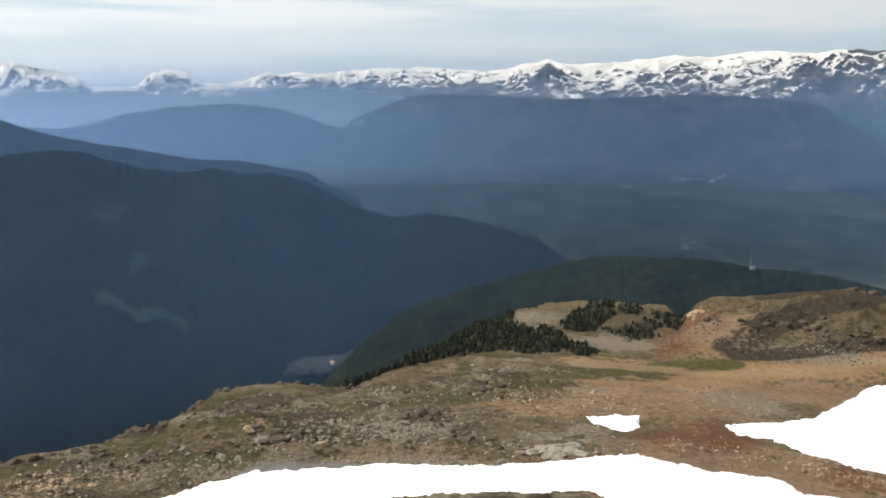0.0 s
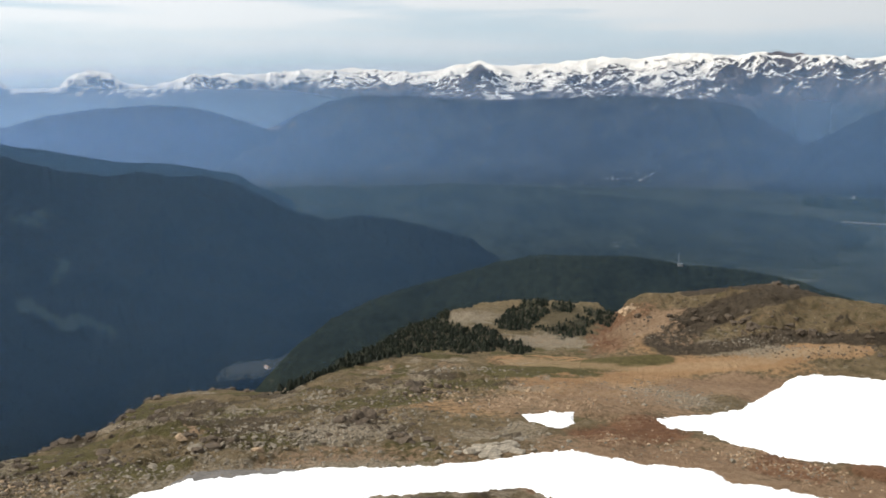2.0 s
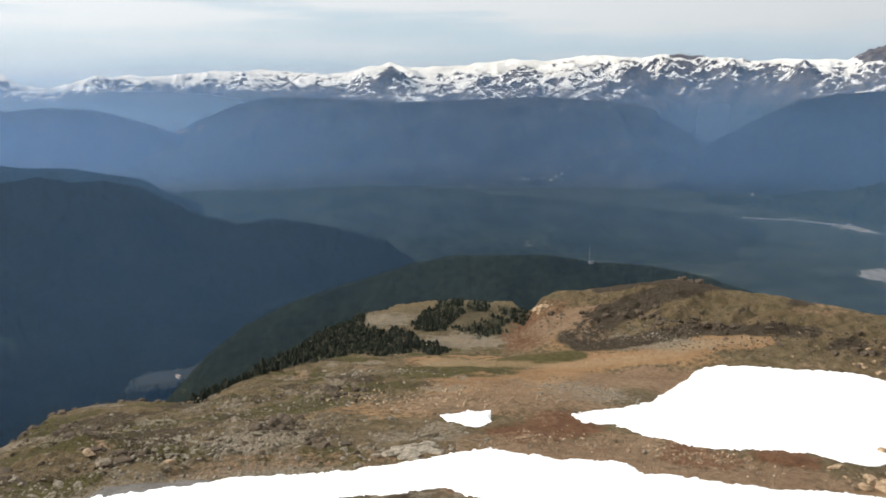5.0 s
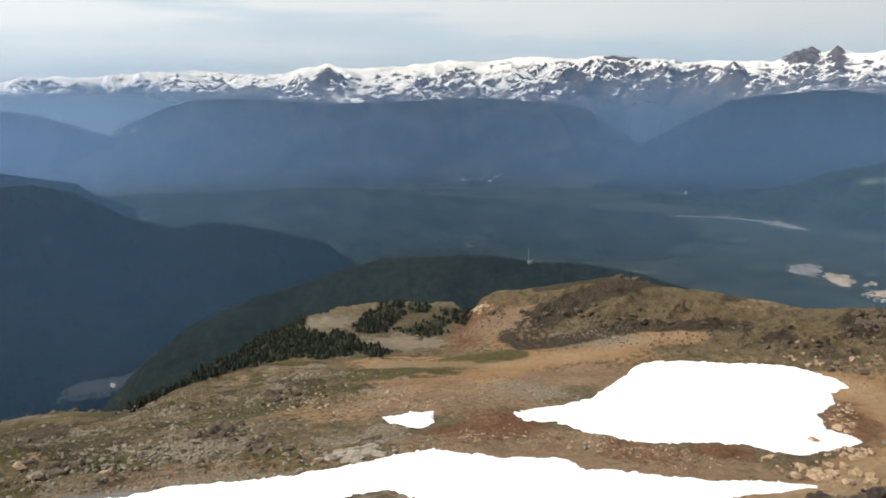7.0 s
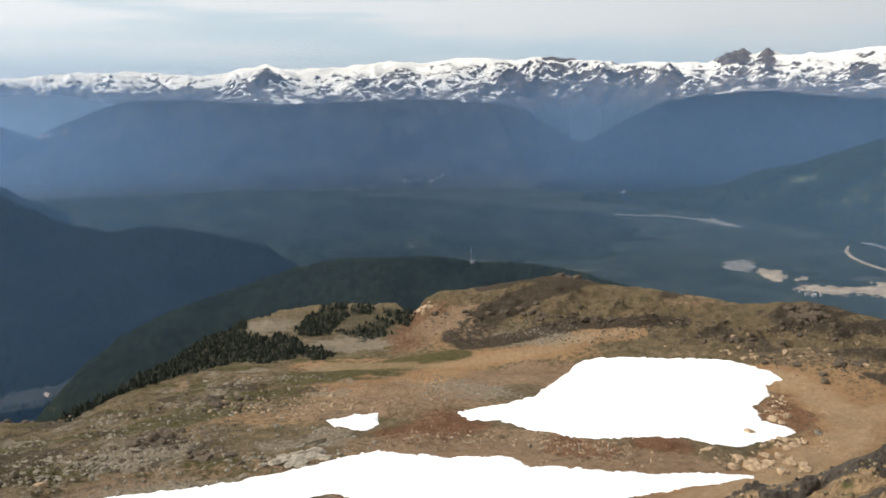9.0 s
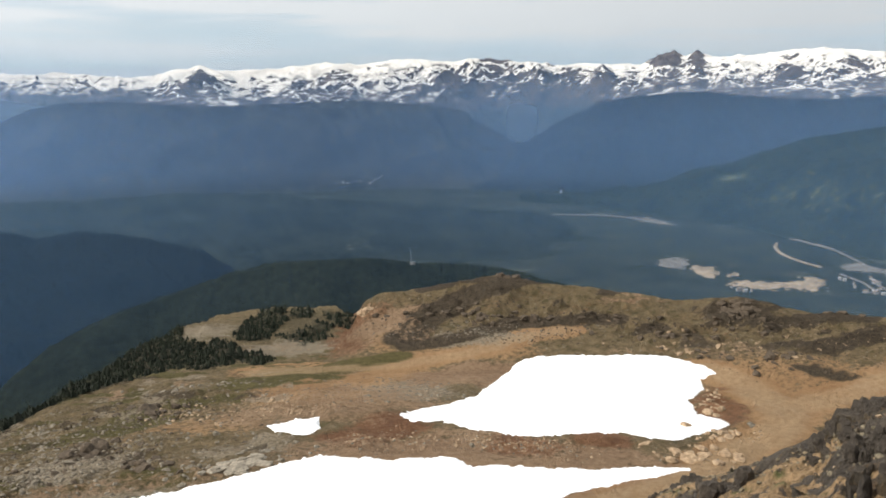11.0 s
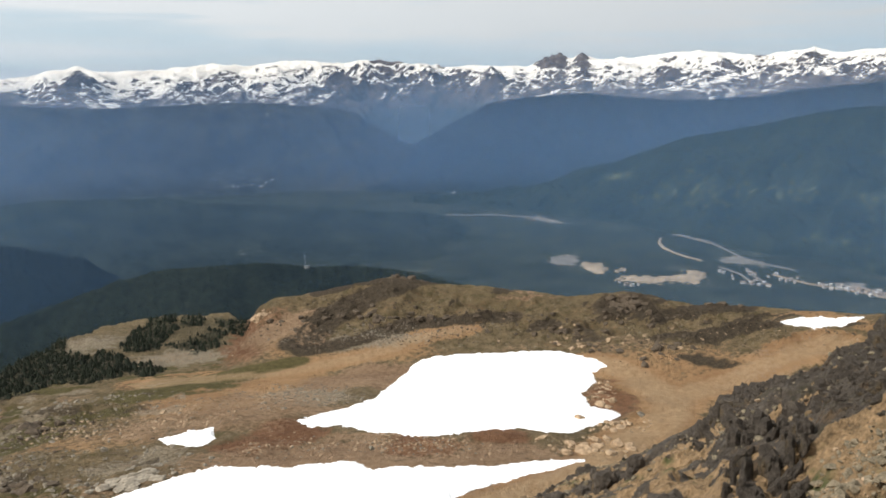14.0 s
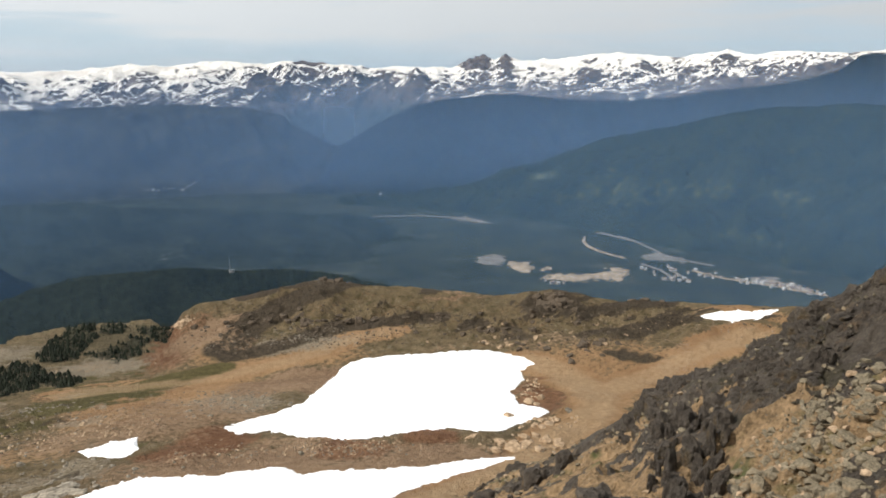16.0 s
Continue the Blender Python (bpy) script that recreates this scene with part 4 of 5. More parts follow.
# ---- haze over the valleys, painted on tinted sheets ----
def haze(name, r, thick, low, high, tint, label, forward=0.5, foot=(VALLEY, VALLEY + 60), west=0.0, shade=1.0):
    """A sheet tinted like haze: thick below low, gone at high, thinning again towards the valley floor; west adds the
    brighter haze towards the sun.
    """
    az = np.arange(-75, 112, 1.5)
    z = np.linspace(VALLEY - 20, high + 2.0, 40)[:, None] + 0 * az
    x, y = r * np.sin(np.radians(az)) + 0 * z, r * np.cos(np.radians(az)) + 0 * z
    drift = 14 * fbm(az / 5 + 0 * z, z / 40, 3, 19)
    # shade thins the sheet at left, where cloud shadow dims the haze
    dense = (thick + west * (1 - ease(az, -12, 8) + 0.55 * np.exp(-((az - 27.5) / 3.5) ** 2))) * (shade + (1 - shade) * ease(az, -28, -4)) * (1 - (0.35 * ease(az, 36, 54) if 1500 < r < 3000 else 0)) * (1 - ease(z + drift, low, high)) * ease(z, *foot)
    ob, used = grid_object(name, x, y, z, haze_sheet_material(name, tint, forward))
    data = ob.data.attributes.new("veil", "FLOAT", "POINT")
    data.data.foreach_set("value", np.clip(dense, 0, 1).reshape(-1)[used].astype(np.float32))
    return tagged(ob, label, "haze", kind="structure")


haze("ridge_haze", 655, 0.13, -60, 110, (0.20, 0.36, 0.56), "faint blue sheet painted as haze before the forested ridge", foot=(-330, -130), shade=0.45)
haze("valley_haze", 1000, 0.14, -30, 120, (0.18, 0.35, 0.62), "thin blue sheet painted as haze over the valley", foot=(-560, -330), shade=0.85)
haze("hill_haze", 1960, 0.17, -130, 130, (0.21, 0.39, 0.65), "thin blue sheet painted as haze behind a forested mountain", 0.6, (-430, -285))
haze("far_haze", 3325, 0.21, -250, 160, (0.31, 0.48, 0.80), "blue sheet painted as haze before the far mountains", 0.72, (-460, -330), 0.12)
haze("far_haze", 3340, 0.20, -250, 160, (0.31, 0.47, 0.83), "blue sheet painted as haze before the far mountains", 0.72, (-460, -330), 0.15)
haze("range_haze", 3984, 0.25, -120, 90, (0.42, 0.60, 0.84), "pale blue sheet painted as haze below the snowy range", 0.80, (-460, -400), 0.20)
haze("range_haze", 3988, 0.03, -230, -45, (0.70, 0.85, 0.95), "pale blue sheet painted as haze below the snowy range", 0.88, (-460, -400), 0.50)


# ---- snow patches ----
def largest_piece(mask):
    """The largest connected patch of a mask."""
    todo, best = mask.copy(), []
    while todo.any():
        i, j = np.argwhere(todo)[0]
        todo[i, j] = False
        piece, front = [], [(i, j)]
        while front:
            i, j = front.pop()
            piece.append((i, j))
            for u, v in ((i - 1, j), (i + 1, j), (i, j - 1), (i, j + 1)):
                if 0 <= u < todo.shape[0] and 0 <= v < todo.shape[1] and todo[u, v]:
                    todo[u, v] = False
                    front.append((u, v))
        if len(piece) > len(best):
            best = piece
    out = np.zeros(mask.shape, bool)
    out[tuple(np.array(best).T)] = True
    return out


def snow_patch(label, outline, depth=0.34):
    p = np.array(outline)
    az = np.arange(p[:, 0].min() - 0.5, p[:, 0].max() + 0.5, 0.06)
    top = np.minimum(p[:, 1].max() + 0.4, -13.0)
    reach = np.degrees(np.arctan2(CALM, R_G))
    rows = np.where((reach > p[:, 1].min() - 0.5) & (reach < top) & SLOPE & (AZ_G > az[0]) & (AZ_G < az[-1]))
    r = np.geomspace(R_G[rows].min(), min(R_G[rows].max(), 196), 260)[:, None]
    a, r = np.meshgrid(az, r[:, 0])
    z = ground_at(a, r)
    e = np.degrees(np.arctan2(z, r))
    ragged = fbm(a / 1.1, e / 0.7, 4, 71, 0.66)
    d = inside_distance(a + 0.16 * ragged, e + 0.17 * fbm(a / 1.1, e / 0.7, 4, 77, 0.66), outline)
    d = d + 0.09 * fbm(a / 0.34, r / (0.006 * r[0, 0] * 2), 3, 79, 0.7)
    z = z + np.clip(d * 1.1, -0.22, depth) + 0.05 * fbm(a / 1.5, r / 4, 3, 73)
    keep = largest_piece(d > -0.12)
    ob, _ = grid_object("snow_patch", r * np.sin(np.radians(a)), r * np.cos(np.radians(a)), z, MAT_SNOW, keep)
    return tagged(ob, label, "snow patch", "snow patches on the slope")


snow_patch("broad bright patch of old snow beside a dirt road", SNOW_FIELD)
snow_patch("long bright snow bank on brown rubble", SNOW_BANK)
snow_patch("small remnant of white snow on stony ground", SNOW_REST)
snow_patch("thin white snow strip near the crest", SNOW_STRIP)


def meltwater_pool():
    az, el = np.arange(-20, 1, 0.08), np.arange(-27.5, -24, 0.05)
    a, e = np.meshgrid(az, el)
    d = inside_distance(a + 0.2 * fbm(a / 0.6, e / 0.3, 3, 13), e + 0.1 * fbm(a / 0.6, e / 0.3, 3, 14), POOL)
    r = np.stack([site_range(np.full(len(el), a0), el) for a0 in az], 1)
    z = ground_at(a, r) + np.clip(d * 0.5, -0.2, 0.10)
    ob, _ = grid_object("meltwater_pool", r * np.sin(np.radians(a)), r * np.cos(np.radians(a)), z, MAT_WET, d > -0.1)
    tagged(ob, "shallow grey meltwater on gravel beside snow", "water", kind="structure")


POOL = [(-15.26, -26.17), (-14.31, -25.43), (-13.01, -24.91), (-10.46, -25.08), (-7.07, -25.33), (-5.55, -25.65), (-7.87, -25.90), (-10.52, -26.03), (-11.67, -26.55)]
meltwater_pool()

# ---- stones ----
def cut_rock(seed, flat=0.7, fine=1, rough=0.05, cuts=13, shatter=0.0, upright=False):
    """An angular stone about one metre across: a ball cut by planes, with a rough skin."""
    rng = random.Random(seed)
    planes = []
    for _ in range(cuts):
        n = Vector((rng.gauss(0, 1), rng.gauss(0, 1), rng.gauss(0, 0.12 if upright and rng.random() < 0.75 else 1))).normalized()
        planes.append((n, rng.uniform(0.26, 0.44) if upright else rng.uniform(0.32, 0.50)))
    bm = bmesh.new()
    bmesh.ops.create_icosphere(bm, subdivisions=fine, radius=1)
    for v in bm.verts:
        d = v.co.normalized()
        reach = min([h / d.dot(n) for n, h in planes if d.dot(n) > 0.05] + [0.62])
        reach *= 1 + rough * noise.noise(d * 2.7 + Vector((seed, 0, 0))) + rough * 0.6 * noise.noise(d * 7.1)
        if upright:
            reach *= 1 + 0.10 * noise.noise(d * 6.3 + Vector((0, 0, seed))) + 0.07 * noise.noise(d * 13.0)
        reach *= 1 + shatter * (noise.multi_fractal(d * 1.9 + Vector((0, seed, 0)), 0.7, 2.1, 5) - 1.0)
        v.co = (d.x * reach, d.y * reach, d.z * reach * flat)
    bm.verts.index_update()
    out = np.array([v.co[:] for v in bm.verts]), np.array([[v.index for v in f.verts] for f in bm.faces])
    bm.free()
    return out


PEBBLES = [cut_rock(k + 1, (0.55, 0.7, 0.85, 1.0)[k % 4], 1, 0.1) for k in range(8)]
ROCKS = [cut_rock(k + 21, (0.6, 0.7, 0.85, 1.0)[k % 4], 3, 0.10) for k in range(8)]
CRAGS = [cut_rock(k + 41, (0.8, 0.95, 1.1, 1.3)[k % 4], 3, 0.16, 12, 0.10, True) for k in range(6)]
ROCK_MESHES = {}


def rock_mesh(k, mat, kind=ROCKS):
    if (k, mat.name, len(kind)) not in ROCK_MESHES:
        mesh = bpy.data.meshes.new("boulder")
        mesh.from_pydata(kind[k][0].tolist(), [], kind[k][1].tolist())
        mesh.materials.append(mat)
        mesh.polygons.foreach_set("use_smooth", np.full(len(mesh.polygons), False))
        ROCK_MESHES[k, mat.name, len(kind)] = mesh
    return ROCK_MESHES[k, mat.name, len(kind)]


def joined_rocks(name, rows, mat, label, parent=None):
    """Many stones in one mesh; rows of place, size, turn and shape."""
    verts, faces, count = [], [], 0
    for co, size, turn, k in rows:
        v, f = PEBBLES[k]
        m = np.array(turn.to_matrix())
        verts.append((v * np.array(size)) @ m.T + np.array(co))
        faces.append(f + count)
        count += len(v)
    mesh = bpy.data.meshes.new(name)
    mesh.from_pydata(np.concatenate(verts).tolist(), [], np.concatenate(faces).tolist())
    mesh.materials.append(mat)
    ob = new(name, mesh)
    ob.parent = parent
    return tagged(ob, label, "" if parent else "stones", kind="stuff")


STONE_MATS = {"pale": MAT_STONE, "dark": MAT_DARK_STONE, "tan": MAT_TAN_STONE}
STONE_LABELS = {"pale": "pale weathered grey boulder lying on the slope", "dark": "dark grey boulder half sunk in the slope", "tan": "rusty tan boulder lying on bare soil"}
# fields of stones: bearing, depression, half widths, number, least and greatest size, look
FIELDS = [
    (-3.13, -23.98, 14, 1.3, 1300, 0.18, 0.9, "pale"), (-9.71, -25.11, 9, 0.7, 500, 0.18, 0.8, "pale"), (-4.58, -21.73, 9, 1.3, 700, 0.2, 1.0, "pale"),
    (-14.88, -21.68, 7, 1.3, 450, 0.3, 1.5, "dark"), (-1.51, -22.65, 6, 1.2, 500, 0.3, 1.3, "dark"), (2.09, -20.63, 4, 0.5, 120, 0.5, 1.8, "dark"),
    (9.25, -21.07, 6, 0.7, 900, 0.22, 0.8, "tan"), (-4.15, -20.68, 1.3, 1.2, 200, 0.25, 0.9, "pale"), (6.07, -19.42, 4, 0.2, 140, 0.5, 1.3, "pale"),
    (20.11, -20.50, 4.5, 0.8, 700, 0.2, 0.9, "pale"), (24.74, -16.75, 5.0, 0.25, 300, 0.25, 0.8, "pale"), (27.0, -23.9, 12, 0.6, 900, 0.12, 0.5, "pale"), (18.0, -23.4, 4, 0.6, 400, 0.12, 0.5, "tan"), (18.5, -20.4, 6, 0.8, 600, 0.15, 0.55, "pale"),
    (24.70, -16.11, 8, 0.6, 700, 0.25, 1.0, "dark"), (23.97, -14.54, 6, 0.4, 400, 0.25, 1.0, "dark"), (42.87, -17.11, 4.5, 0.8, 170, 0.3, 1.3, "dark"),
    (40.23, -20.17, 1.4, 1.3, 260, 0.2, 1.3, "tan"), (39.64, -23.60, 2.6, 0.5, 220, 0.3, 1.5, "tan"), (41.83, -22.16, 1.6, 0.9, 200, 0.3, 1.4, "tan"),
    (26.60, -23.84, 10, 0.7, 420, 0.15, 0.6, "tan"), (7.26, -20.35, 8, 0.9, 450, 0.2, 0.8, "pale"), (50.27, -14.86, 6, 0.5, 320, 0.3, 1.2, "dark"),
    (50.30, -15.40, 6, 0.6, 260, 0.25, 0.9, "tan"), (47.65, -13.74, 1.4, 0.18, 50, 0.7, 2.0, "dark"), (41.98, -14.09, 2.3, 0.5, 70, 0.5, 1.7, "dark"),
    (17.50, -14.91, 0.4, 0.3, 16, 0.8, 2.0, "tan"), (-24.24, -23.84, 6, 0.8, 420, 0.25, 1.1, "dark"), (-27.31, -24.27, 5, 0.8, 300, 0.2, 0.9, "tan"), (11.19, -17.34, 3.2, 0.4, 300, 0.6, 1.5, "tan"), (24.56, -16.3, 6, 0.4, 350, 0.25, 0.8, "pale"),
    (-16.0, -22.6, 11, 1.4, 700, 0.25, 0.9, "dark"), (-9.0, -22.4, 10, 1.6, 800, 0.18, 0.7, "pale"), (0.5, -22.6, 8, 1.4, 700, 0.18, 0.7, "pale"), (3.0, -21.4, 7, 1.0, 500, 0.22, 0.8, "dark"),
    (-22.0, -24.2, 6, 1.2, 400, 0.2, 0.7, "pale"), (12.0, -21.3, 5, 0.7, 700, 0.18, 0.6, "tan"), (30.0, -16.9, 7, 0.5, 500, 0.22, 0.8, "dark"), (35.0, -15.6, 6, 0.7, 500, 0.25, 1.0, "dark"), (44.5, -16.6, 4, 0.9, 500, 0.22, 1.0, "dark"), (33.0, -23.9, 8, 0.4, 500, 0.15, 0.55, "tan"),
]
# single boulders: bearing, depression, width, height, look
BOULDERS = [
    (-8.52, -24.14, 1.9, 1.2, "tan"), (-18.48, -23.07, 2.0, 1.2, "dark"), (-18.06, -23.61, 1.5, 0.9, "pale"), (-15.46, -24.38, 1.7, 1.0, "pale"), (-14.34, -24.55, 1.4, 0.8, "pale"),
    (2.18, -20.45, 3.0, 2.0, "dark"), (-12.72, -23.52, 2.6, 1.6, "pale"), (-13.55, -22.73, 2.4, 1.2, "tan"), (-11.43, -23.18, 2.6, 1.5, "dark"), (10.44, -20.76, 1.2, 1.8, "tan"),
    (39.07, -22.05, 1.7, 1.5, "tan"), (40.46, -21.01, 1.9, 1.2, "tan"), (41.71, -23.40, 1.5, 1.1, "tan"), (39.66, -23.98, 2.2, 1.2, "tan"), (38.32, -24.16, 1.6, 1.0, "tan"),
    (43.19, -21.39, 1.4, 0.9, "pale"), (36.53, -23.24, 1.5, 0.8, "tan"), (43.29, -18.20, 2.0, 1.6, "dark"),
    (-1.50, -22.47, 2.8, 1.8, "dark"), (0.08, -22.19, 2.2, 1.3, "dark"), (-2.70, -22.94, 1.8, 1.0, "pale"), (1.63, -23.70, 2.0, 1.1, "dark"),
]


def turn_of(rng):
    return Euler((rng.uniform(-0.35, 0.35), rng.uniform(-0.35, 0.35), rng.uniform(0, 6.28)))


def add_boulder(az, r, w, h, look_, rng):
    k = rng.randrange(8)
    if az < 2:
        w, h = w * 0.8, h * 0.7
    ob = new("boulder", rock_mesh(k, STONE_MATS[look_]))
    lift = 0.34 if any(covered(az, r, line) for line in SNOW_LINES) else 0.0
    ob.location = place(az, r, float(ground_at(az, r)) + h * 0.02 + lift)
    ob.rotation_euler, ob.scale = turn_of(rng), (w, w * rng.uniform(0.7, 1.0), h)
    return tagged(ob, STONE_LABELS[look_], "boulder", "boulders on the slope")


def scatter_stones():
    rng = random.Random(4)
    for az, el, w, h, look_ in BOULDERS:
        add_boulder(az, float(site_range(az, el)[0]), w, h, look_, rng)
    rows = []
    for az, el, wa, we, count, least, most, look_ in FIELDS:
        count = int(count * (1.5 if az < 6 and most < 1.2 else 0.8))
        a = np.array([rng.gauss(az, wa * 0.6) for _ in range(count)])
        e = np.array([rng.gauss(el, we * 0.6) for _ in range(count)])
        r = site_range(a, e)
        for a0, r0 in zip(a, r):
            if r0 < 61 or r0 > 700 or rng.random() > 0.45 + 0.9 * float(fbm(np.array([a0 * r0 / 500.0]), np.array([r0 / 6.0]), 2, 3)[0]) + 0.15:
                continue
            d = least + (most - least) * rng.random() ** (5.0 if look_ == "dark" else 3.4)
            rows.append((d, a0, r0, look_))
    rows = [q for q in rows if not any(covered(q[1], q[2], line) for line in SNOW_LINES)]
    rows.sort(key=lambda q: -q[0] / q[2])
    loose = {"pale": [], "dark": [], "tan": []}
    for n, (d, a0, r0, look_) in enumerate(rows):
        h = d * rng.uniform(0.45, 0.8)
        if n < 260:
            add_boulder(a0, r0, d, h, look_, rng)
        else:
            co = place(a0, r0, float(ground_at(a0, r0)) - h * 0.10)
            loose[look_].append((co[:], (d, d * rng.uniform(0.7, 1.0), h), turn_of(rng), rng.randrange(8)))
    # broken rock all over the dark bands of the knoll
    rocky = np.argwhere((dark > 0.55) & (KNOLL_FACE > 0.5) & (R_G < 200) & (AZ_G < 46))
    for n in range(1300):
        j, i = rocky[rng.randrange(len(rocky))]
        d = 0.22 + 0.75 * rng.random() ** 2.5
        a0, r0 = AZ_G[j, i] + rng.uniform(-0.06, 0.06), R_G[j, i] + rng.uniform(-0.3, 0.3)
        if any(covered(a0, r0, line) for line in SNOW_LINES):
            continue
        h = d * rng.uniform(0.5, 0.9)
        co = place(a0, r0, float(ground_at(a0, r0)) - h * 0.1)
        loose["dark"].append((co[:], (d, d * rng.uniform(0.6, 1.0), h), turn_of(rng), rng.randrange(8)))
    for look_, some in loose.items():
        joined_rocks("rubble", some, STONE_MATS[look_], {"pale": "pale grey rubble strewn over the slope", "dark": "dark rubble strewn over the slope", "tan": "rusty rubble strewn over bare soil"}[look_])


# rocky ledges: bearing, depression, half widths, number, least and greatest size, look
LEDGES = [(38.6, -17.0, 2.6, 0.5, 12, 0.6, 1.6, "tan"), (35.0, -16.6, 3.0, 0.5, 10, 0.6, 1.5, "dark"), (41.9, -14.5, 1.6, 0.45, 16, 1.0, 2.6, "dark"), (24.69, -15.55, 9, 0.8, 22, 0.6, 1.8, "dark"), (43.00, -16.24, 8, 0.8, 16, 0.4, 1.2, "tan"), (39.17, -15.31, 7, 0.6, 24, 0.6, 2.0, "dark"), (-20.77, -22.06, 2.0, 0.5, 9, 0.8, 2.2, "dark"), (-16.20, -20.98, 2.2, 0.4, 9, 0.8, 2.0, "dark"), (-13.64, -21.51, 2.0, 0.3, 7, 0.8, 2.0, "dark"), (-11.79, -23.13, 1.6, 0.5, 8, 1.0, 2.6, "dark"),
    (-7.67, -22.54, 2.4, 0.5, 8, 0.7, 1.8, "pale"), (-1.11, -22.49, 2.0, 0.6, 12, 0.9, 2.6, "dark"), (2.03, -23.71, 1.8, 0.5, 9, 0.8, 2.2, "dark"), (2.10, -20.45, 1.0, 0.25, 7, 1.0, 2.6, "dark"),
    (-18.81, -23.74, 2.5, 0.5, 8, 0.6, 1.6, "dark"), (-23.13, -23.01, 3.0, 0.6, 10, 0.7, 1.8, "dark"), (17.02, -15.12, 0.35, 0.4, 4, 1.4, 2.8, "tan"),
    (22.56, -15.36, 3.5, 0.25, 10, 1.2, 2.8, "dark"), (26.87, -15.56, 4.5, 0.35, 14, 1.2, 2.8, "dark"), (26.70, -12.90, 1.6, 0.15, 8, 1.2, 2.6, "dark"), (41.98, -14.09, 1.8, 0.4, 14, 1.4, 3.4, "dark"),
    (38.43, -16.27, 2.5, 0.4, 10, 1.0, 2.4, "dark"), (44.41, -17.41, 1.5, 0.5, 4, 0.8, 1.8, "dark"), (48.02, -13.83, 1.3, 0.12, 8, 1.0, 2.2, "dark"), (44.15, -16.91, 2.0, 0.5, 9, 0.8, 2.0, "dark"), (39.71, -17.32, 1.2, 0.4, 6, 0.7, 1.8, "dark")]


def add_ledges():
    rng = random.Random(77)
    spots = []
    for az, el, wa, we, count, least, most, look_ in LEDGES:
        for _ in range(count):
            spots.append((rng.gauss(az, wa * 0.5), rng.gauss(el, we * 0.5), rng.uniform(least, most), look_))
    for k in range(26):
        az = -28.5 + k * 0.8 + rng.uniform(-0.3, 0.3)
        spots.append((az, float(curve_at(RIM, az)) - rng.uniform(0.05, 0.4), rng.uniform(0.7, 1.8), "dark"))
    for az, el, d, look_ in spots:
        r = min(float(site_range(az, el)[0]), float(rim_range(np.array([az]))[0]) if az < 16 else KNOLL_R)
        if any(covered(az, r, line) for line in SNOW_LINES):
            continue
        ob = new("rock_ledge", rock_mesh(rng.randrange(6), STONE_MATS[look_], CRAGS))
        ob.location = place(az, r, float(ground_at(az, r)) - 0.10 * d)
        ob.rotation_euler = (rng.uniform(-0.2, 0.2), rng.uniform(-0.2, 0.2), rng.uniform(0, 6.28))
        ob.scale = (d * rng.uniform(1.0, 1.5), d, d * rng.uniform(0.16, 0.28) if look_ == "pale" else d * rng.uniform(0.45, 0.75))
        tagged(ob, {"dark": "dark grey rock ledge breaking through thin turf", "pale": "pale grey slab of rock set in gravel", "tan": "rusty tan cliff block on a knoll"}[look_], "rock", "ledges on the slope")


def covered(az, r, outline):
    el = math.degrees(math.atan2(float(ground_at(az, r)), r))
    p = np.array(outline)
    if not (p[:, 0].min() < az < p[:, 0].max() and p[:, 1].min() < el < p[:, 1].max()):
        return False
    return bool(inside_distance(np.array([az]), np.array([el]), outline)[0] > 0)


def add_slabs():
    """Tilted beds of pale rock, one behind another, beside the snow bank."""
    rng = random.Random(19)
    for n in range(26):
        az, el = 8.4 + rng.gauss(0, 1.3), -24.5 + rng.gauss(0, 0.33)
        r = float(site_range(az, el)[0])
        if covered(az, r, SNOW_BANK):
            continue
        w = rng.uniform(0.9, 2.4)
        slab = new("flat_rock", rock_mesh(rng.randrange(8), MAT_SLAB))
        slab.location = place(az, r, float(ground_at(az, r)) + 0.10)
        slab.rotation_euler = (rng.gauss(0.22, 0.05), rng.gauss(-0.08, 0.05), rng.gauss(-0.15, 0.15))
        slab.scale = (w, w * rng.uniform(0.4, 0.7), rng.uniform(0.45, 0.8))
        tagged(slab, "pale grey slab of bedded rock beside a snow bank", "rock", "slabs beside the snow bank")


scatter_stones()
add_ledges()
add_slabs()


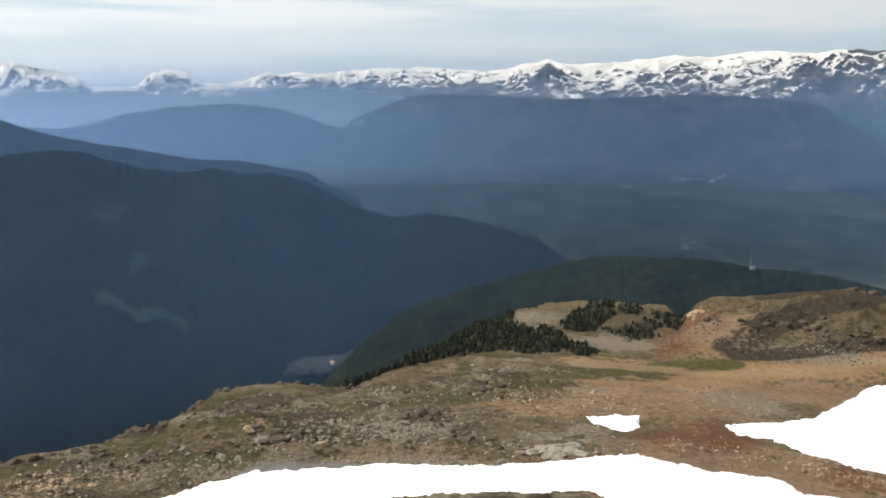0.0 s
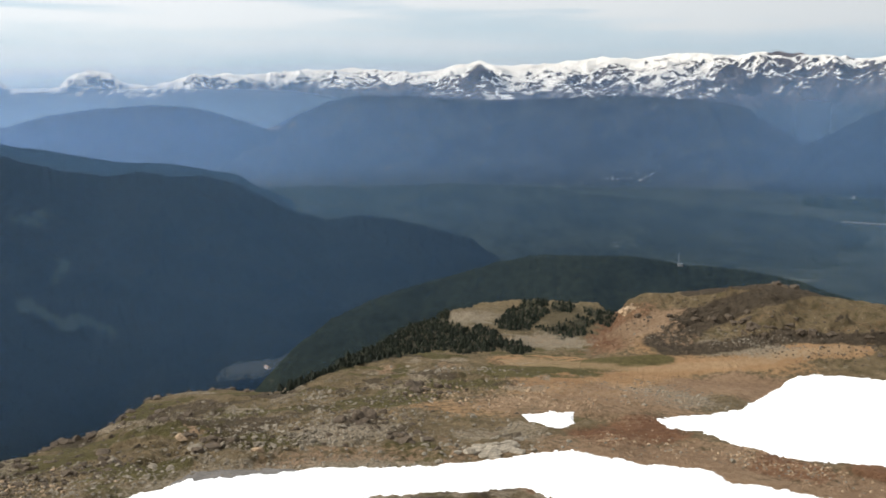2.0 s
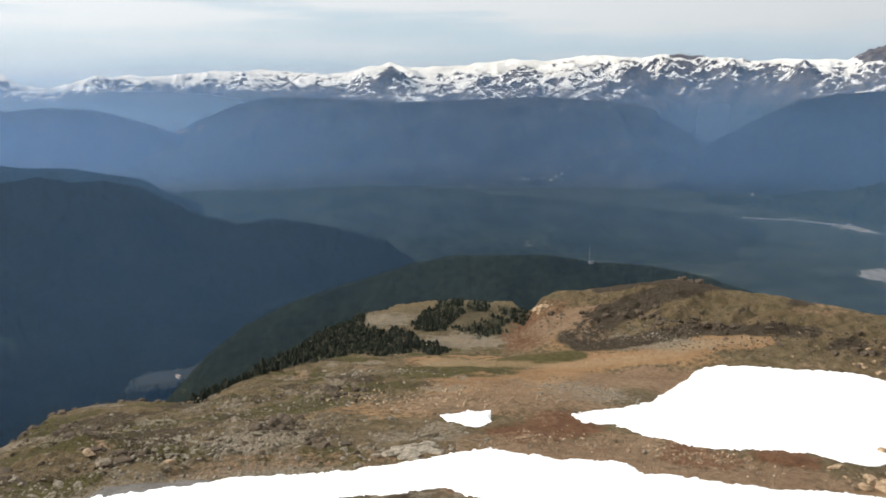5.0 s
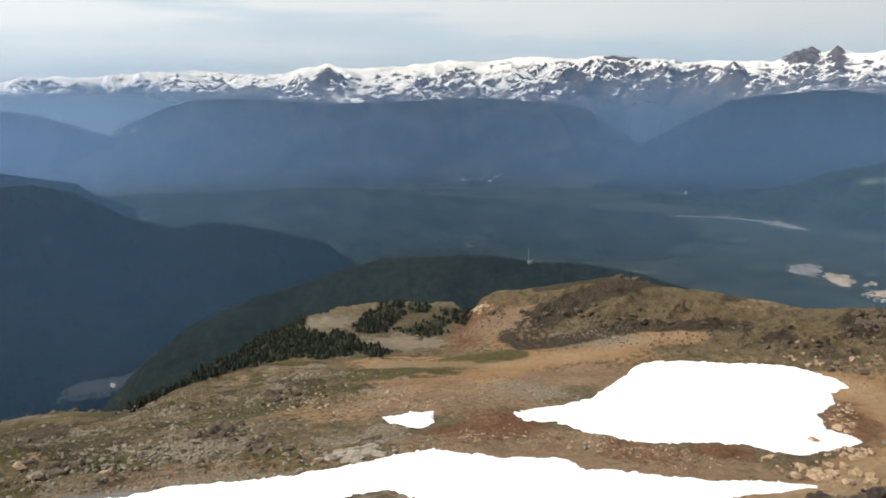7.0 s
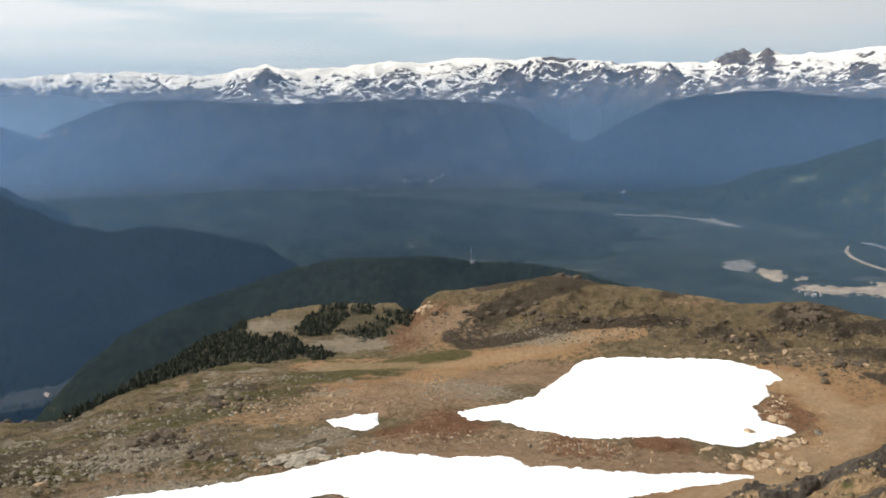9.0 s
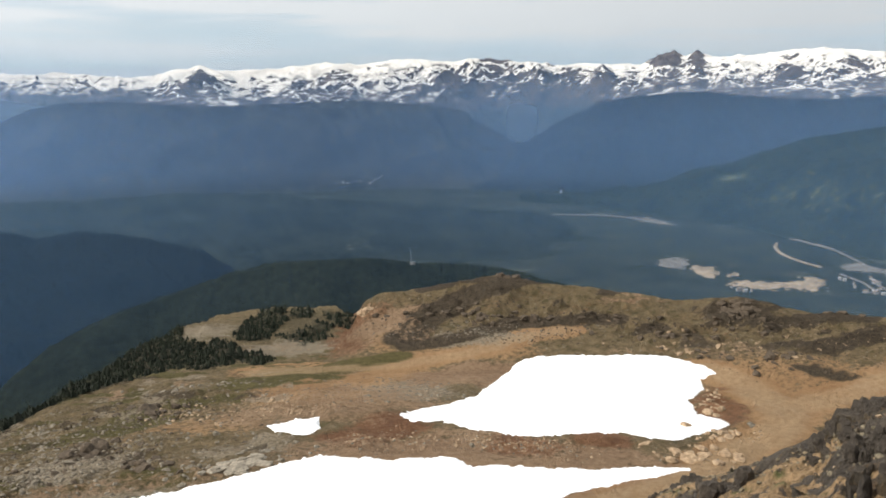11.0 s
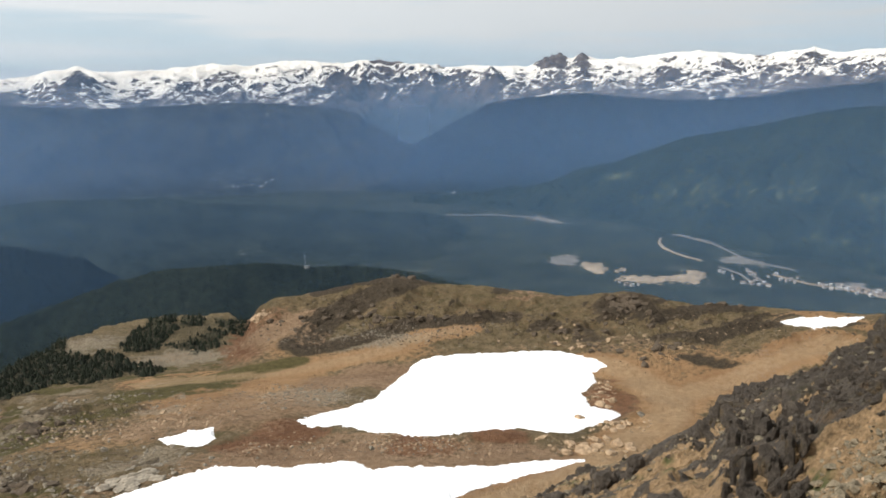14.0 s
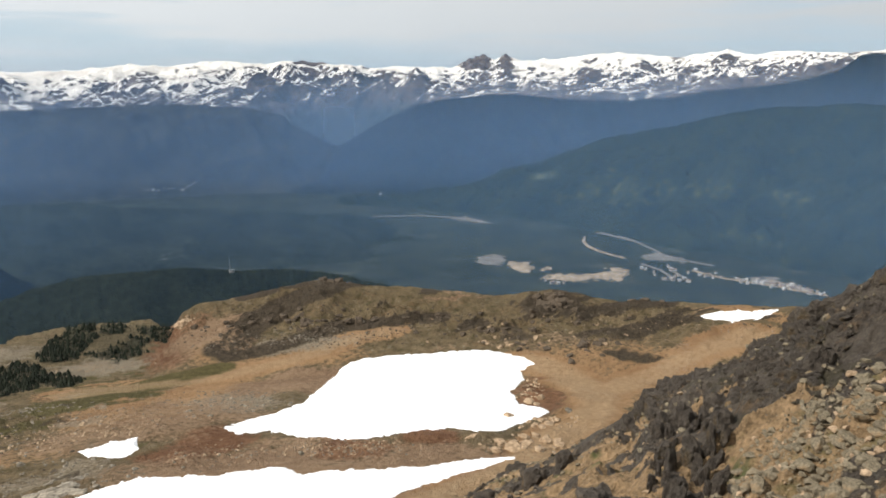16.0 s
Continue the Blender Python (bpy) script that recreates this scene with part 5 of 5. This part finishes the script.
# ---- the dark outcrop beside the summit ----
def outcrop():
    az = np.arange(35.0, 68, 0.08)
    line = curve_at(OUTCROP + [(69.0, -7.0)], az)
    rc = np.interp(az, [35, 44, 50, 58, 68], [62, 52, 46, 40, 37])
    zc = rc * np.tan(np.radians(line)) - 0.25
    v = np.concatenate([np.linspace(0, 1, 260), 1 + np.linspace(0, 1, 14)[1:]])[:, None]
    f = np.minimum(v, 1)
    r = 21 + (rc - 21) * f + 9 * np.maximum(v - 1, 0)
    x, y = r * np.sin(np.radians(az)), r * np.cos(np.radians(az))
    z0 = -13.2 + 0 * az
    z = z0 + (zc - z0) * f - 22 * np.maximum(v - 1, 0) ** 1.1
    wx, wy = x + 0.8 * fbm(x / 2, y / 2, 3, 91), y + 0.8 * fbm(x / 2, y / 2, 3, 95)
    b1, g1 = blocks(wx / 3.1, wy / 3.1, 1)
    b2, g2 = blocks(wx / 1.1 + z * 0.2, wy / 1.1, 2)
    near = 1 - 0.8 * ease(f, 0.86, 1.0)
    z = z + near * (b1 * 0.55 * ease(g1, 0, 0.3) + b2 * 0.2 * ease(g2, 0, 0.35) + fbm(x / 6, y / 6, 3, 99) * 0.7 + ridged(x / 0.9, y / 0.9, 4, 98) * 0.22 - 0.35)
    ob, used = grid_object("rock_outcrop", x, y, z, MAT_OUTCROP, None, False)
    ob.data.materials.append(MAT_SOIL_CRAG)
    # grit lies in the hollows and over the lower tail
    hollow = fbm(x / 4.5, y / 4.5, 5, 44, 0.7) + 0.5 * ease(f, 0.6, 0.75) * ease(az, 54, 57) + 0.030 * (az - 50.5) + 0.35 * ease(f, 0.9, 1.0) + 0.25 * b1 - 0.6 * (1 - ease(f, 0.40, 0.66)) * ease(az, 53, 55)
    soil = (hollow < -0.05)[:-1, :-1].ravel().astype(np.int32)
    ob.data.polygons.foreach_set("material_index", soil)
    tagged(ob, "jagged dark volcanic rock outcrop falling towards a dirt road", "rock outcrop")
    # standing crags, loose blocks and debris
    rng = random.Random(12)
    n_r = 260
    crag_at, rows = [], []
    for n in range(19000):
        i, j = rng.randrange(len(az)), int(n_r * (1 - rng.random() ** 1.2 * 0.97)) - 1
        if n % 9 == 0:
            j = n_r - 1 - rng.randrange(10)
        clump = fbm(np.array([x[j, i] / 5.0]), np.array([y[j, i] / 5.0]), 2, 44)[0] + 0.012 * (az[i] - 50)
        if rng.random() > 0.42 + 1.1 * clump + (0.15 if j > 235 else 0):
            continue
        d = (0.12 + 0.75 * rng.random() ** 3.6) * (0.7 if j > 235 else 1) * (0.72 if az[i] > 53 else 0.62)
        size = (d, d * rng.uniform(0.6, 1.0), d * rng.uniform(0.5, 1.0))
        turn = Euler((rng.uniform(-0.5, 0.5), rng.uniform(-0.5, 0.5), rng.uniform(0, 6.28)))
        if az[i] < 50 and j < 225 and rng.random() < 0.25:
            continue
        pick = rng.random()
        if az[i] > 52:
            pick = pick * 0.5 if j > 150 else 0.45 + 0.55 * pick
        rows.append((d, (x[j, i], y[j, i], z[j, i] + size[2] * 0.12), size, turn, rng.randrange(8), pick))
        if clump > (0.06 if az[i] > 51 else 0.30) and len(crag_at) < 420 and n % 2 == 0:
            crag_at.append((i, j))
    for i, j in crag_at:
        top = j > 225
        if j < 160 and az[i] > 53.5:
            continue
        d = rng.uniform(0.7, 1.4) if top else 0.7 + 1.3 * rng.random() ** 1.7
        crag = new("crag", rock_mesh(rng.randrange(6), MAT_OUTCROP, CRAGS))
        crag.parent, crag.location = ob, (x[j, i], y[j, i], z[j, i] - d * (0.16 if top else 0.12))
        crag.rotation_euler, crag.scale = (rng.uniform(-0.3, 0.3), rng.uniform(-0.3, 0.3), rng.uniform(0, 6.28)), (d, d * rng.uniform(0.6, 1.0), d * (rng.uniform(0.7, 1.0) if top else rng.uniform(0.8, 1.35)))
    # the great dark crag low on the outcrop, split into upright blocks
    for n in range(60):
        a0, e0 = 51.4 + 2.4 * rng.uniform(-1, 1), rng.uniform(-27.5, -21.0)
        i = int(np.argmin(np.abs(az - a0)))
        j = int(np.argmin(np.abs(np.degrees(np.arctan2(z[:n_r, i], r[:n_r, i])) - e0)))
        d = (0.55 + 1.1 * rng.random() ** 1.6) * (1 - 0.25 * abs(a0 - 51.4) / 2.4)
        block = new("crag", rock_mesh(rng.randrange(6), MAT_OUTCROP, CRAGS))
        block.parent, block.location = ob, (x[j, i], y[j, i], z[j, i] + 0.1 * d)
        block.rotation_euler, block.scale = (rng.uniform(-0.15, 0.15), rng.uniform(-0.15, 0.15), rng.uniform(0, 6.28)), (d * 0.8, d * rng.uniform(0.5, 0.8), d * rng.uniform(0.9, 1.4))
    rows.sort(key=lambda q: -q[0])
    for d, co, size, turn, k, pick in rows[:150]:
        rock = new("rock", rock_mesh(k, MAT_OUTCROP if pick < 0.5 else MAT_SHALE))
        rock.parent, rock.location, rock.rotation_euler, rock.scale = ob, co, turn, size
    rest = rows[150:]
    joined_rocks("rock_debris", [q[1:5] for q in rest if q[5] < 0.42], MAT_OUTCROP, "", ob)
    joined_rocks("rock_debris", [q[1:5] for q in rest if 0.42 <= q[5] < 0.90], MAT_SHALE, "olive brown shale", ob)
    joined_rocks("rock_debris", [q[1:5] for q in rest if q[5] >= 0.90], MAT_TAN_STONE, "rusty tan stones", ob)


outcrop()


# ---- stunted firs on the shoulder ----
def crown_mesh(seed):
    """Tiers of drooping branches, each a ragged skirt, on a unit of height."""
    rng = random.Random(seed)
    bm = bmesh.new()
    tiers = 6
    for k in range(tiers):
        z0, w = 0.10 + 0.80 * k / tiers, (0.27 * (1 - 0.82 * k / tiers)) * rng.uniform(0.85, 1.15)
        top = bm.verts.new((rng.uniform(-0.01, 0.01), rng.uniform(-0.01, 0.01), min(1.0, z0 + 0.30)))
        ring = []
        for n in range(9):
            a0 = 6.283 * (n + rng.uniform(-0.25, 0.25)) / 9
            out = w * (rng.uniform(0.95, 1.25) if n % 2 else rng.uniform(0.45, 0.75))
            ring.append(bm.verts.new((out * math.cos(a0), out * math.sin(a0), z0 + rng.uniform(-0.03, 0.03) + (0.05 if n % 2 == 0 else 0))))
        for n in range(9):
            bm.faces.new((top, ring[n], ring[(n + 1) % 9]))
        low = bm.verts.new((0, 0, z0 + 0.06))
        for n in range(9):
            bm.faces.new((low, ring[(n + 1) % 9], ring[n]))
    return bm


def fir(seed):
    tree = new("fir_tree")
    bm = bmesh.new()
    bmesh.ops.create_cone(bm, cap_ends=True, segments=7, radius1=0.035, radius2=0.008, depth=0.9, matrix=Matrix.Translation((0, 0, 0.42)))
    part("trunk", bm, MAT_BARK, tree)
    part("crown", crown_mesh(seed), MAT_NEEDLES, tree)
    return tagged(tree, "stunted dark green fir on a mountain shoulder", "tree", "firs on the shoulder")


def plant():
    rng = random.Random(8)
    spots = []
    for outline, count in zip(GROVES, (2700, 620, 80, 160, 200, 100)):
        p = np.array(outline)
        a = np.array([rng.uniform(p[:, 0].min(), p[:, 0].max()) for _ in range(count * 3)])
        e = np.array([rng.uniform(p[:, 1].min(), p[:, 1].max()) for _ in range(count * 3)])
        ok = inside_distance(a + 0.5 * fbm(a / 0.8, e / 0.4, 3, 5), e, outline) > -0.03
        a, e = a[ok][:count], e[ok][:count]
        for a0, e0, r0 in zip(a, e, np.minimum(site_range(a, e), rim_range(a) * (1 + 0.05 * np.sin(a * 91)))):
            if 125 < r0 < 640:
                h = (0.35 + 1.7 * rng.random() ** 2.4) * (0.42 + r0 / 420)
                spots.append((r0, a0, h))
    spots.sort()
    kinds = [fir(k) for k in range(5)]
    crowns = []
    for k in range(5):
        bm = crown_mesh(k)
        bm.verts.index_update()
        crowns.append((np.array([v.co[:] for v in bm.verts]), [[v.index for v in f.verts] for f in bm.faces]))
        bm.free()
    verts, faces, count = [], [], 0
    for n, (r0, a0, h) in enumerate(spots):
        co = place(a0, r0, float(ground_at(a0, r0)) - 0.05 * h)
        k = rng.randrange(5)
        w = h * rng.uniform(1.1, 2.6)
        if n < 280:
            m = Matrix.LocRotScale(co, Euler((0, 0, rng.uniform(0, 6.28))), None)
            if n < 5:
                tree = kinds[n]
                tree.matrix_basis = m
            else:
                tree = copy_thing(kinds[k], m)
            tree.scale = (w, w, h)
        else:
            v, f = crowns[k]
            c, q = math.cos(n), math.sin(n)
            turned = np.stack([v[:, 0] * c - v[:, 1] * q, v[:, 0] * q + v[:, 1] * c, v[:, 2]], -1)
            verts.append(turned * (w, w, h) + np.array(co))
            faces += [[i + count for i in poly] for poly in f]
            count += len(v)
    mesh = bpy.data.meshes.new("fir_grove")
    mesh.from_pydata(np.concatenate(verts).tolist(), [], faces)
    mesh.materials.append(MAT_NEEDLES)
    tagged(new("fir_grove", mesh), "dense dark green firs covering a mountain shoulder", "trees", kind="stuff")


plant()


# ---- the valley floor: clearings, roads, village ----
def floor_range(el, level=VALLEY):
    return level / math.tan(radians(el))


def clearing(label, name, outline, category, mat, lift=2.5, level=VALLEY):
    p = np.array(outline)
    az = np.arange(p[:, 0].min() - 0.2, p[:, 0].max() + 0.2, 0.06)
    el = np.arange(p[:, 1].min() - 0.08, p[:, 1].max() + 0.08, 0.03)
    a, e = np.meshgrid(az, el)
    r = level / np.tan(np.radians(e))
    d = inside_distance(a + 0.8 * fbm(a / 0.45, e / 0.12, 4, 23), e + 0.22 * fbm(a / 0.45, e / 0.12, 4, 29), outline)
    d = d - 0.03
    z = level + np.clip(d * 20, -3, lift)
    ob, _ = grid_object(name, r * np.sin(np.radians(a)), r * np.cos(np.radians(a)), z, mat, d > -0.08)
    return tagged(ob, label, category, kind="structure")


clearing("pale gravel pit in the valley forest", "gravel_pit", [(36.79, -11.56), (37.75, -11.25), (38.52, -11.32), (38.60, -11.69), (37.95, -11.93), (36.98, -11.86)], "clearing", MAT_PIT)
clearing("pale cleared ground among valley trees", "clearing", [(38.71, -11.80), (39.67, -11.64), (40.52, -11.96), (40.45, -12.41), (39.68, -12.28), (38.79, -12.07)], "clearing", MAT_GRAVEL)
clearing("broad pale gravel yard in the valley", "gravel_yard", [(41.22, -12.77), (41.79, -12.45), (43.87, -12.46), (44.99, -12.35), (45.91, -11.94), (47.02, -11.93), (46.97, -12.49), (46.50, -12.88), (45.75, -12.72), (44.26, -12.86), (42.75, -12.87), (41.61, -12.94)], "clearing", MAT_GRAVEL)
clearing("small cleared patch in the valley forest", "clearing", [(41.01, -12.02), (41.58, -11.93), (41.67, -12.23), (41.13, -12.28)], "clearing", MAT_GRAVEL)
clearing("brownish cleared ground beside a village", "clearing", [(47.90, -11.15), (48.80, -10.82), (50.25, -11.15), (50.45, -11.43), (49.72, -11.32), (48.28, -11.32)], "clearing", MAT_PIT)
clearing("pale paved ground of a mountain village", "village_ground", [(54.34, -12.04), (56.04, -11.98), (57.40, -12.26), (58.41, -12.58), (57.09, -12.60), (55.06, -12.45)], "clearing", MAT_PIT)
clearing("pale river bar in the dark valley", "river_bar", [(35.05, -8.81), (36.20, -8.77), (37.53, -9.10), (37.65, -9.29), (36.58, -9.15), (35.24, -8.93)], "clearing", MAT_PIT)

clearing("dull grey gravel flat on the dark valley bottom", "gravel_flat", [(-10.9, -19.3), (-10.2, -18.6), (-8.6, -18.35), (-7.2, -18.5), (-6.0, -18.1), (-5.2, -17.5), (-5.0, -17.7), (-5.8, -18.5), (-7.3, -19.2), (-9.2, -19.4)], "clearing", MAT_TRACK, 1.5, -396.0)


def valley_road(label, points, width, level=VALLEY):
    """A pale road over the valley floor through bearings and depressions."""
    p = [place(a, floor_range(e, level), level + 3.0) for a, e in points]
    bm = bmesh.new()
    rings = []
    for k, q in enumerate(p):
        way = (p[min(k + 1, len(p) - 1)] - p[max(k - 1, 0)]).normalized()
        side = Vector((way.y, -way.x, 0)) * width / 2
        w = 0.75 + 0.5 * abs(math.sin(k * 2.3))
        rings.append([bm.verts.new(q + side * w), bm.verts.new(q + side * w + Vector((0, 0, -3))), bm.verts.new(q - side * w + Vector((0, 0, -3))), bm.verts.new(q - side * w)])
    for one, two in zip(rings, rings[1:]):
        for i in range(4):
            bm.faces.new((one[i], one[(i + 1) % 4], two[(i + 1) % 4], two[i]))
    ob = part("valley_road", bm, MAT_PIT if width > 10 or width < 5.5 else MAT_GRAVEL, None, label)
    return tagged(ob, label, "road", kind="structure")


valley_road("pale curving road in the valley forest", [(43.98, -10.00), (43.88, -10.30), (44.19, -10.63), (44.87, -10.90), (45.69, -11.13), (46.63, -11.32)], 7)
valley_road("pale road along a mountain foot", [(45.09, -9.71), (45.83, -9.90), (46.76, -10.09), (47.68, -10.32), (48.24, -10.59)], 5)
valley_road("pale riverside road far down the valley", [(29.72, -8.75), (31.24, -8.76), (33.14, -8.74), (35.05, -8.85), (36.20, -8.92), (37.65, -9.25)], 11)
valley_road("pale road through a mountain village", [(51.01, -11.90), (52.08, -12.13), (52.97, -12.28), (54.37, -12.40), (56.08, -12.54), (57.43, -12.71), (59.24, -12.85)], 6)
valley_road("narrow pale street in a mountain village", [(49.38, -11.63), (49.83, -12.04), (50.31, -12.31), (50.79, -12.53), (49.25, -12.59)], 5)
valley_road("pale track winding past a village", [(44.71, -9.72), (46.01, -9.86), (47.12, -10.12), (48.24, -10.59), (49.35, -11.08), (50.62, -11.31), (52.29, -11.53)], 5)
valley_road("short pale street among trees", [(47.74, -11.64), (49.03, -12.01), (49.97, -12.58)], 5)


def house(w, d, h, mat):
    """A gabled house: walls, roof, and a door and windows towards the yard."""
    ob = new("house")
    bm = bmesh.new()
    box(bm, -w / 2, -d / 2, -3, w / 2, d / 2, h)
    part("wall", bm, MAT_WALL, ob)
    bm = bmesh.new()
    a = [bm.verts.new((x0, y0, z0)) for x0 in (-w / 2 - 0.6, w / 2 + 0.6) for y0, z0 in ((-d / 2 - 0.6, h - 0.2), (0, h + d * 0.38), (d / 2 + 0.6, h - 0.2), (0, h - 0.2))]
    for q in ((0, 1, 5, 4), (1, 2, 6, 5), (2, 3, 7, 6), (3, 0, 4, 7), (0, 3, 2, 1), (4, 5, 6, 7)):
        bm.faces.new([a[i] for i in q])
    part("roof", bm, mat, ob)
    for k in range(3):
        bm = bmesh.new()
        box(bm, -w * 0.36 + k * w * 0.28, -d / 2 - 0.08, 1.2, -w * 0.36 + k * w * 0.28 + w * 0.14, -d / 2 + 0.05, 2.6)
        part("window", bm, MAT_PANE, ob)
    bm = bmesh.new()
    box(bm, w * 0.3, -d / 2 - 0.08, 0, w * 0.3 + 1.2, -d / 2 + 0.05, 2.1)
    part("door", bm, MAT_PANE, ob)
    return tagged(ob, "pale gabled building in a mountain village", "house", "village buildings")


def village():
    rng = random.Random(31)
    kinds = [house(7, 4.5, 2.6, MAT_ROOF), house(4.5, 4, 2.8, MAT_BROWN_ROOF), house(10, 5, 3.0, MAT_BROWN_ROOF)]
    n = 0
    for (a0, e0), (a1, e1), count in VILLAGE_ROWS:
        for k in range(count):
            f = (k + rng.uniform(0.1, 0.9)) / count
            a, e = a0 + (a1 - a0) * f + rng.gauss(0, 0.12), e0 + (e1 - e0) * f + rng.gauss(0, 0.07)
            m = Matrix.LocRotScale(place(a, floor_range(e), VALLEY + 2.6), Euler((0, 0, rng.uniform(0, 6.28))), None)
            if e < -16:
                m.translation = place(a, floor_range(e, -396.0), -395.0)
            if n < 3:
                kinds[n].matrix_basis = m
            else:
                copy_thing(kinds[rng.randrange(3)], m)
            n += 1


VILLAGE_ROWS = [((53.67, -12.34), (59.07, -12.76), 30), ((55.05, -12.34), (57.75, -12.54), 14), ((51.01, -12.01), (52.97, -12.32), 9), ((49.24, -12.52), (50.87, -12.57), 8),
    ((49.38, -11.70), (50.31, -12.31), 5), ((41.42, -13.06), (42.76, -13.21), 6), ((47.57, -11.90), (48.69, -12.40), 4), ((30.11, -7.47), (30.50, -7.18), 2), ((-7.66, -19.14), (-7.50, -19.07), 1)]
village()


# ---- the mast on the forested ridge ----
def mast():
    az, el = 20.16, -11.95
    r = 958.0
    ob = new("radio_mast")
    ob.location = place(az, r, r * math.tan(radians(el)) - 1.0)
    h, w = 14.0, 0.9
    for x0, y0 in ((-1, -1), (1, -1), (0, 1)):
        bm = bmesh.new()
        bmesh.ops.create_cone(bm, cap_ends=True, segments=6, radius1=0.13, radius2=0.08, depth=h, matrix=Matrix.Translation((x0 * w / 2, y0 * w / 2, h / 2)))
        part("leg", bm, MAT_STEEL, ob)
    for k in range(9):
        bm = bmesh.new()
        box(bm, -w / 2, -w / 2 - 0.06, 1 + k * 1.5, w / 2, -w / 2 + 0.06, 1.15 + k * 1.5)
        box(bm, -0.06, -w / 2, 1 + k * 1.5, 0.06, w / 2, 1.15 + k * 1.5)
        part("brace", bm, MAT_STEEL, ob)
    bm = bmesh.new()
    bmesh.ops.create_cone(bm, cap_ends=True, segments=8, radius1=0.12, radius2=0.04, depth=4, matrix=Matrix.Translation((0, 0, h + 1.8)))
    part("antenna", bm, MAT_STEEL, ob)
    tagged(ob, "slim steel lattice radio mast on a forested ridge", "mast")
    hut = new("hut")
    hut.location = place(az + 0.12, r, r * math.tan(radians(el)) - 0.8)
    bm = bmesh.new()
    box(bm, -2.6, -1.5, -4, 2.6, 1.5, 0.5)
    part("wall", bm, MAT_WALL, hut)
    bm = bmesh.new()
    box(bm, -2.8, -1.7, 0.5, 2.8, 1.7, 0.75)
    part("roof", bm, MAT_STEEL, hut)
    bm = bmesh.new()
    box(bm, 1, -1.6, -1.6, 1.9, -1.4, 0.4)
    part("door", bm, MAT_PANE, hut)
    tagged(hut, "low grey service hut beside a radio mast", "hut")


mast()
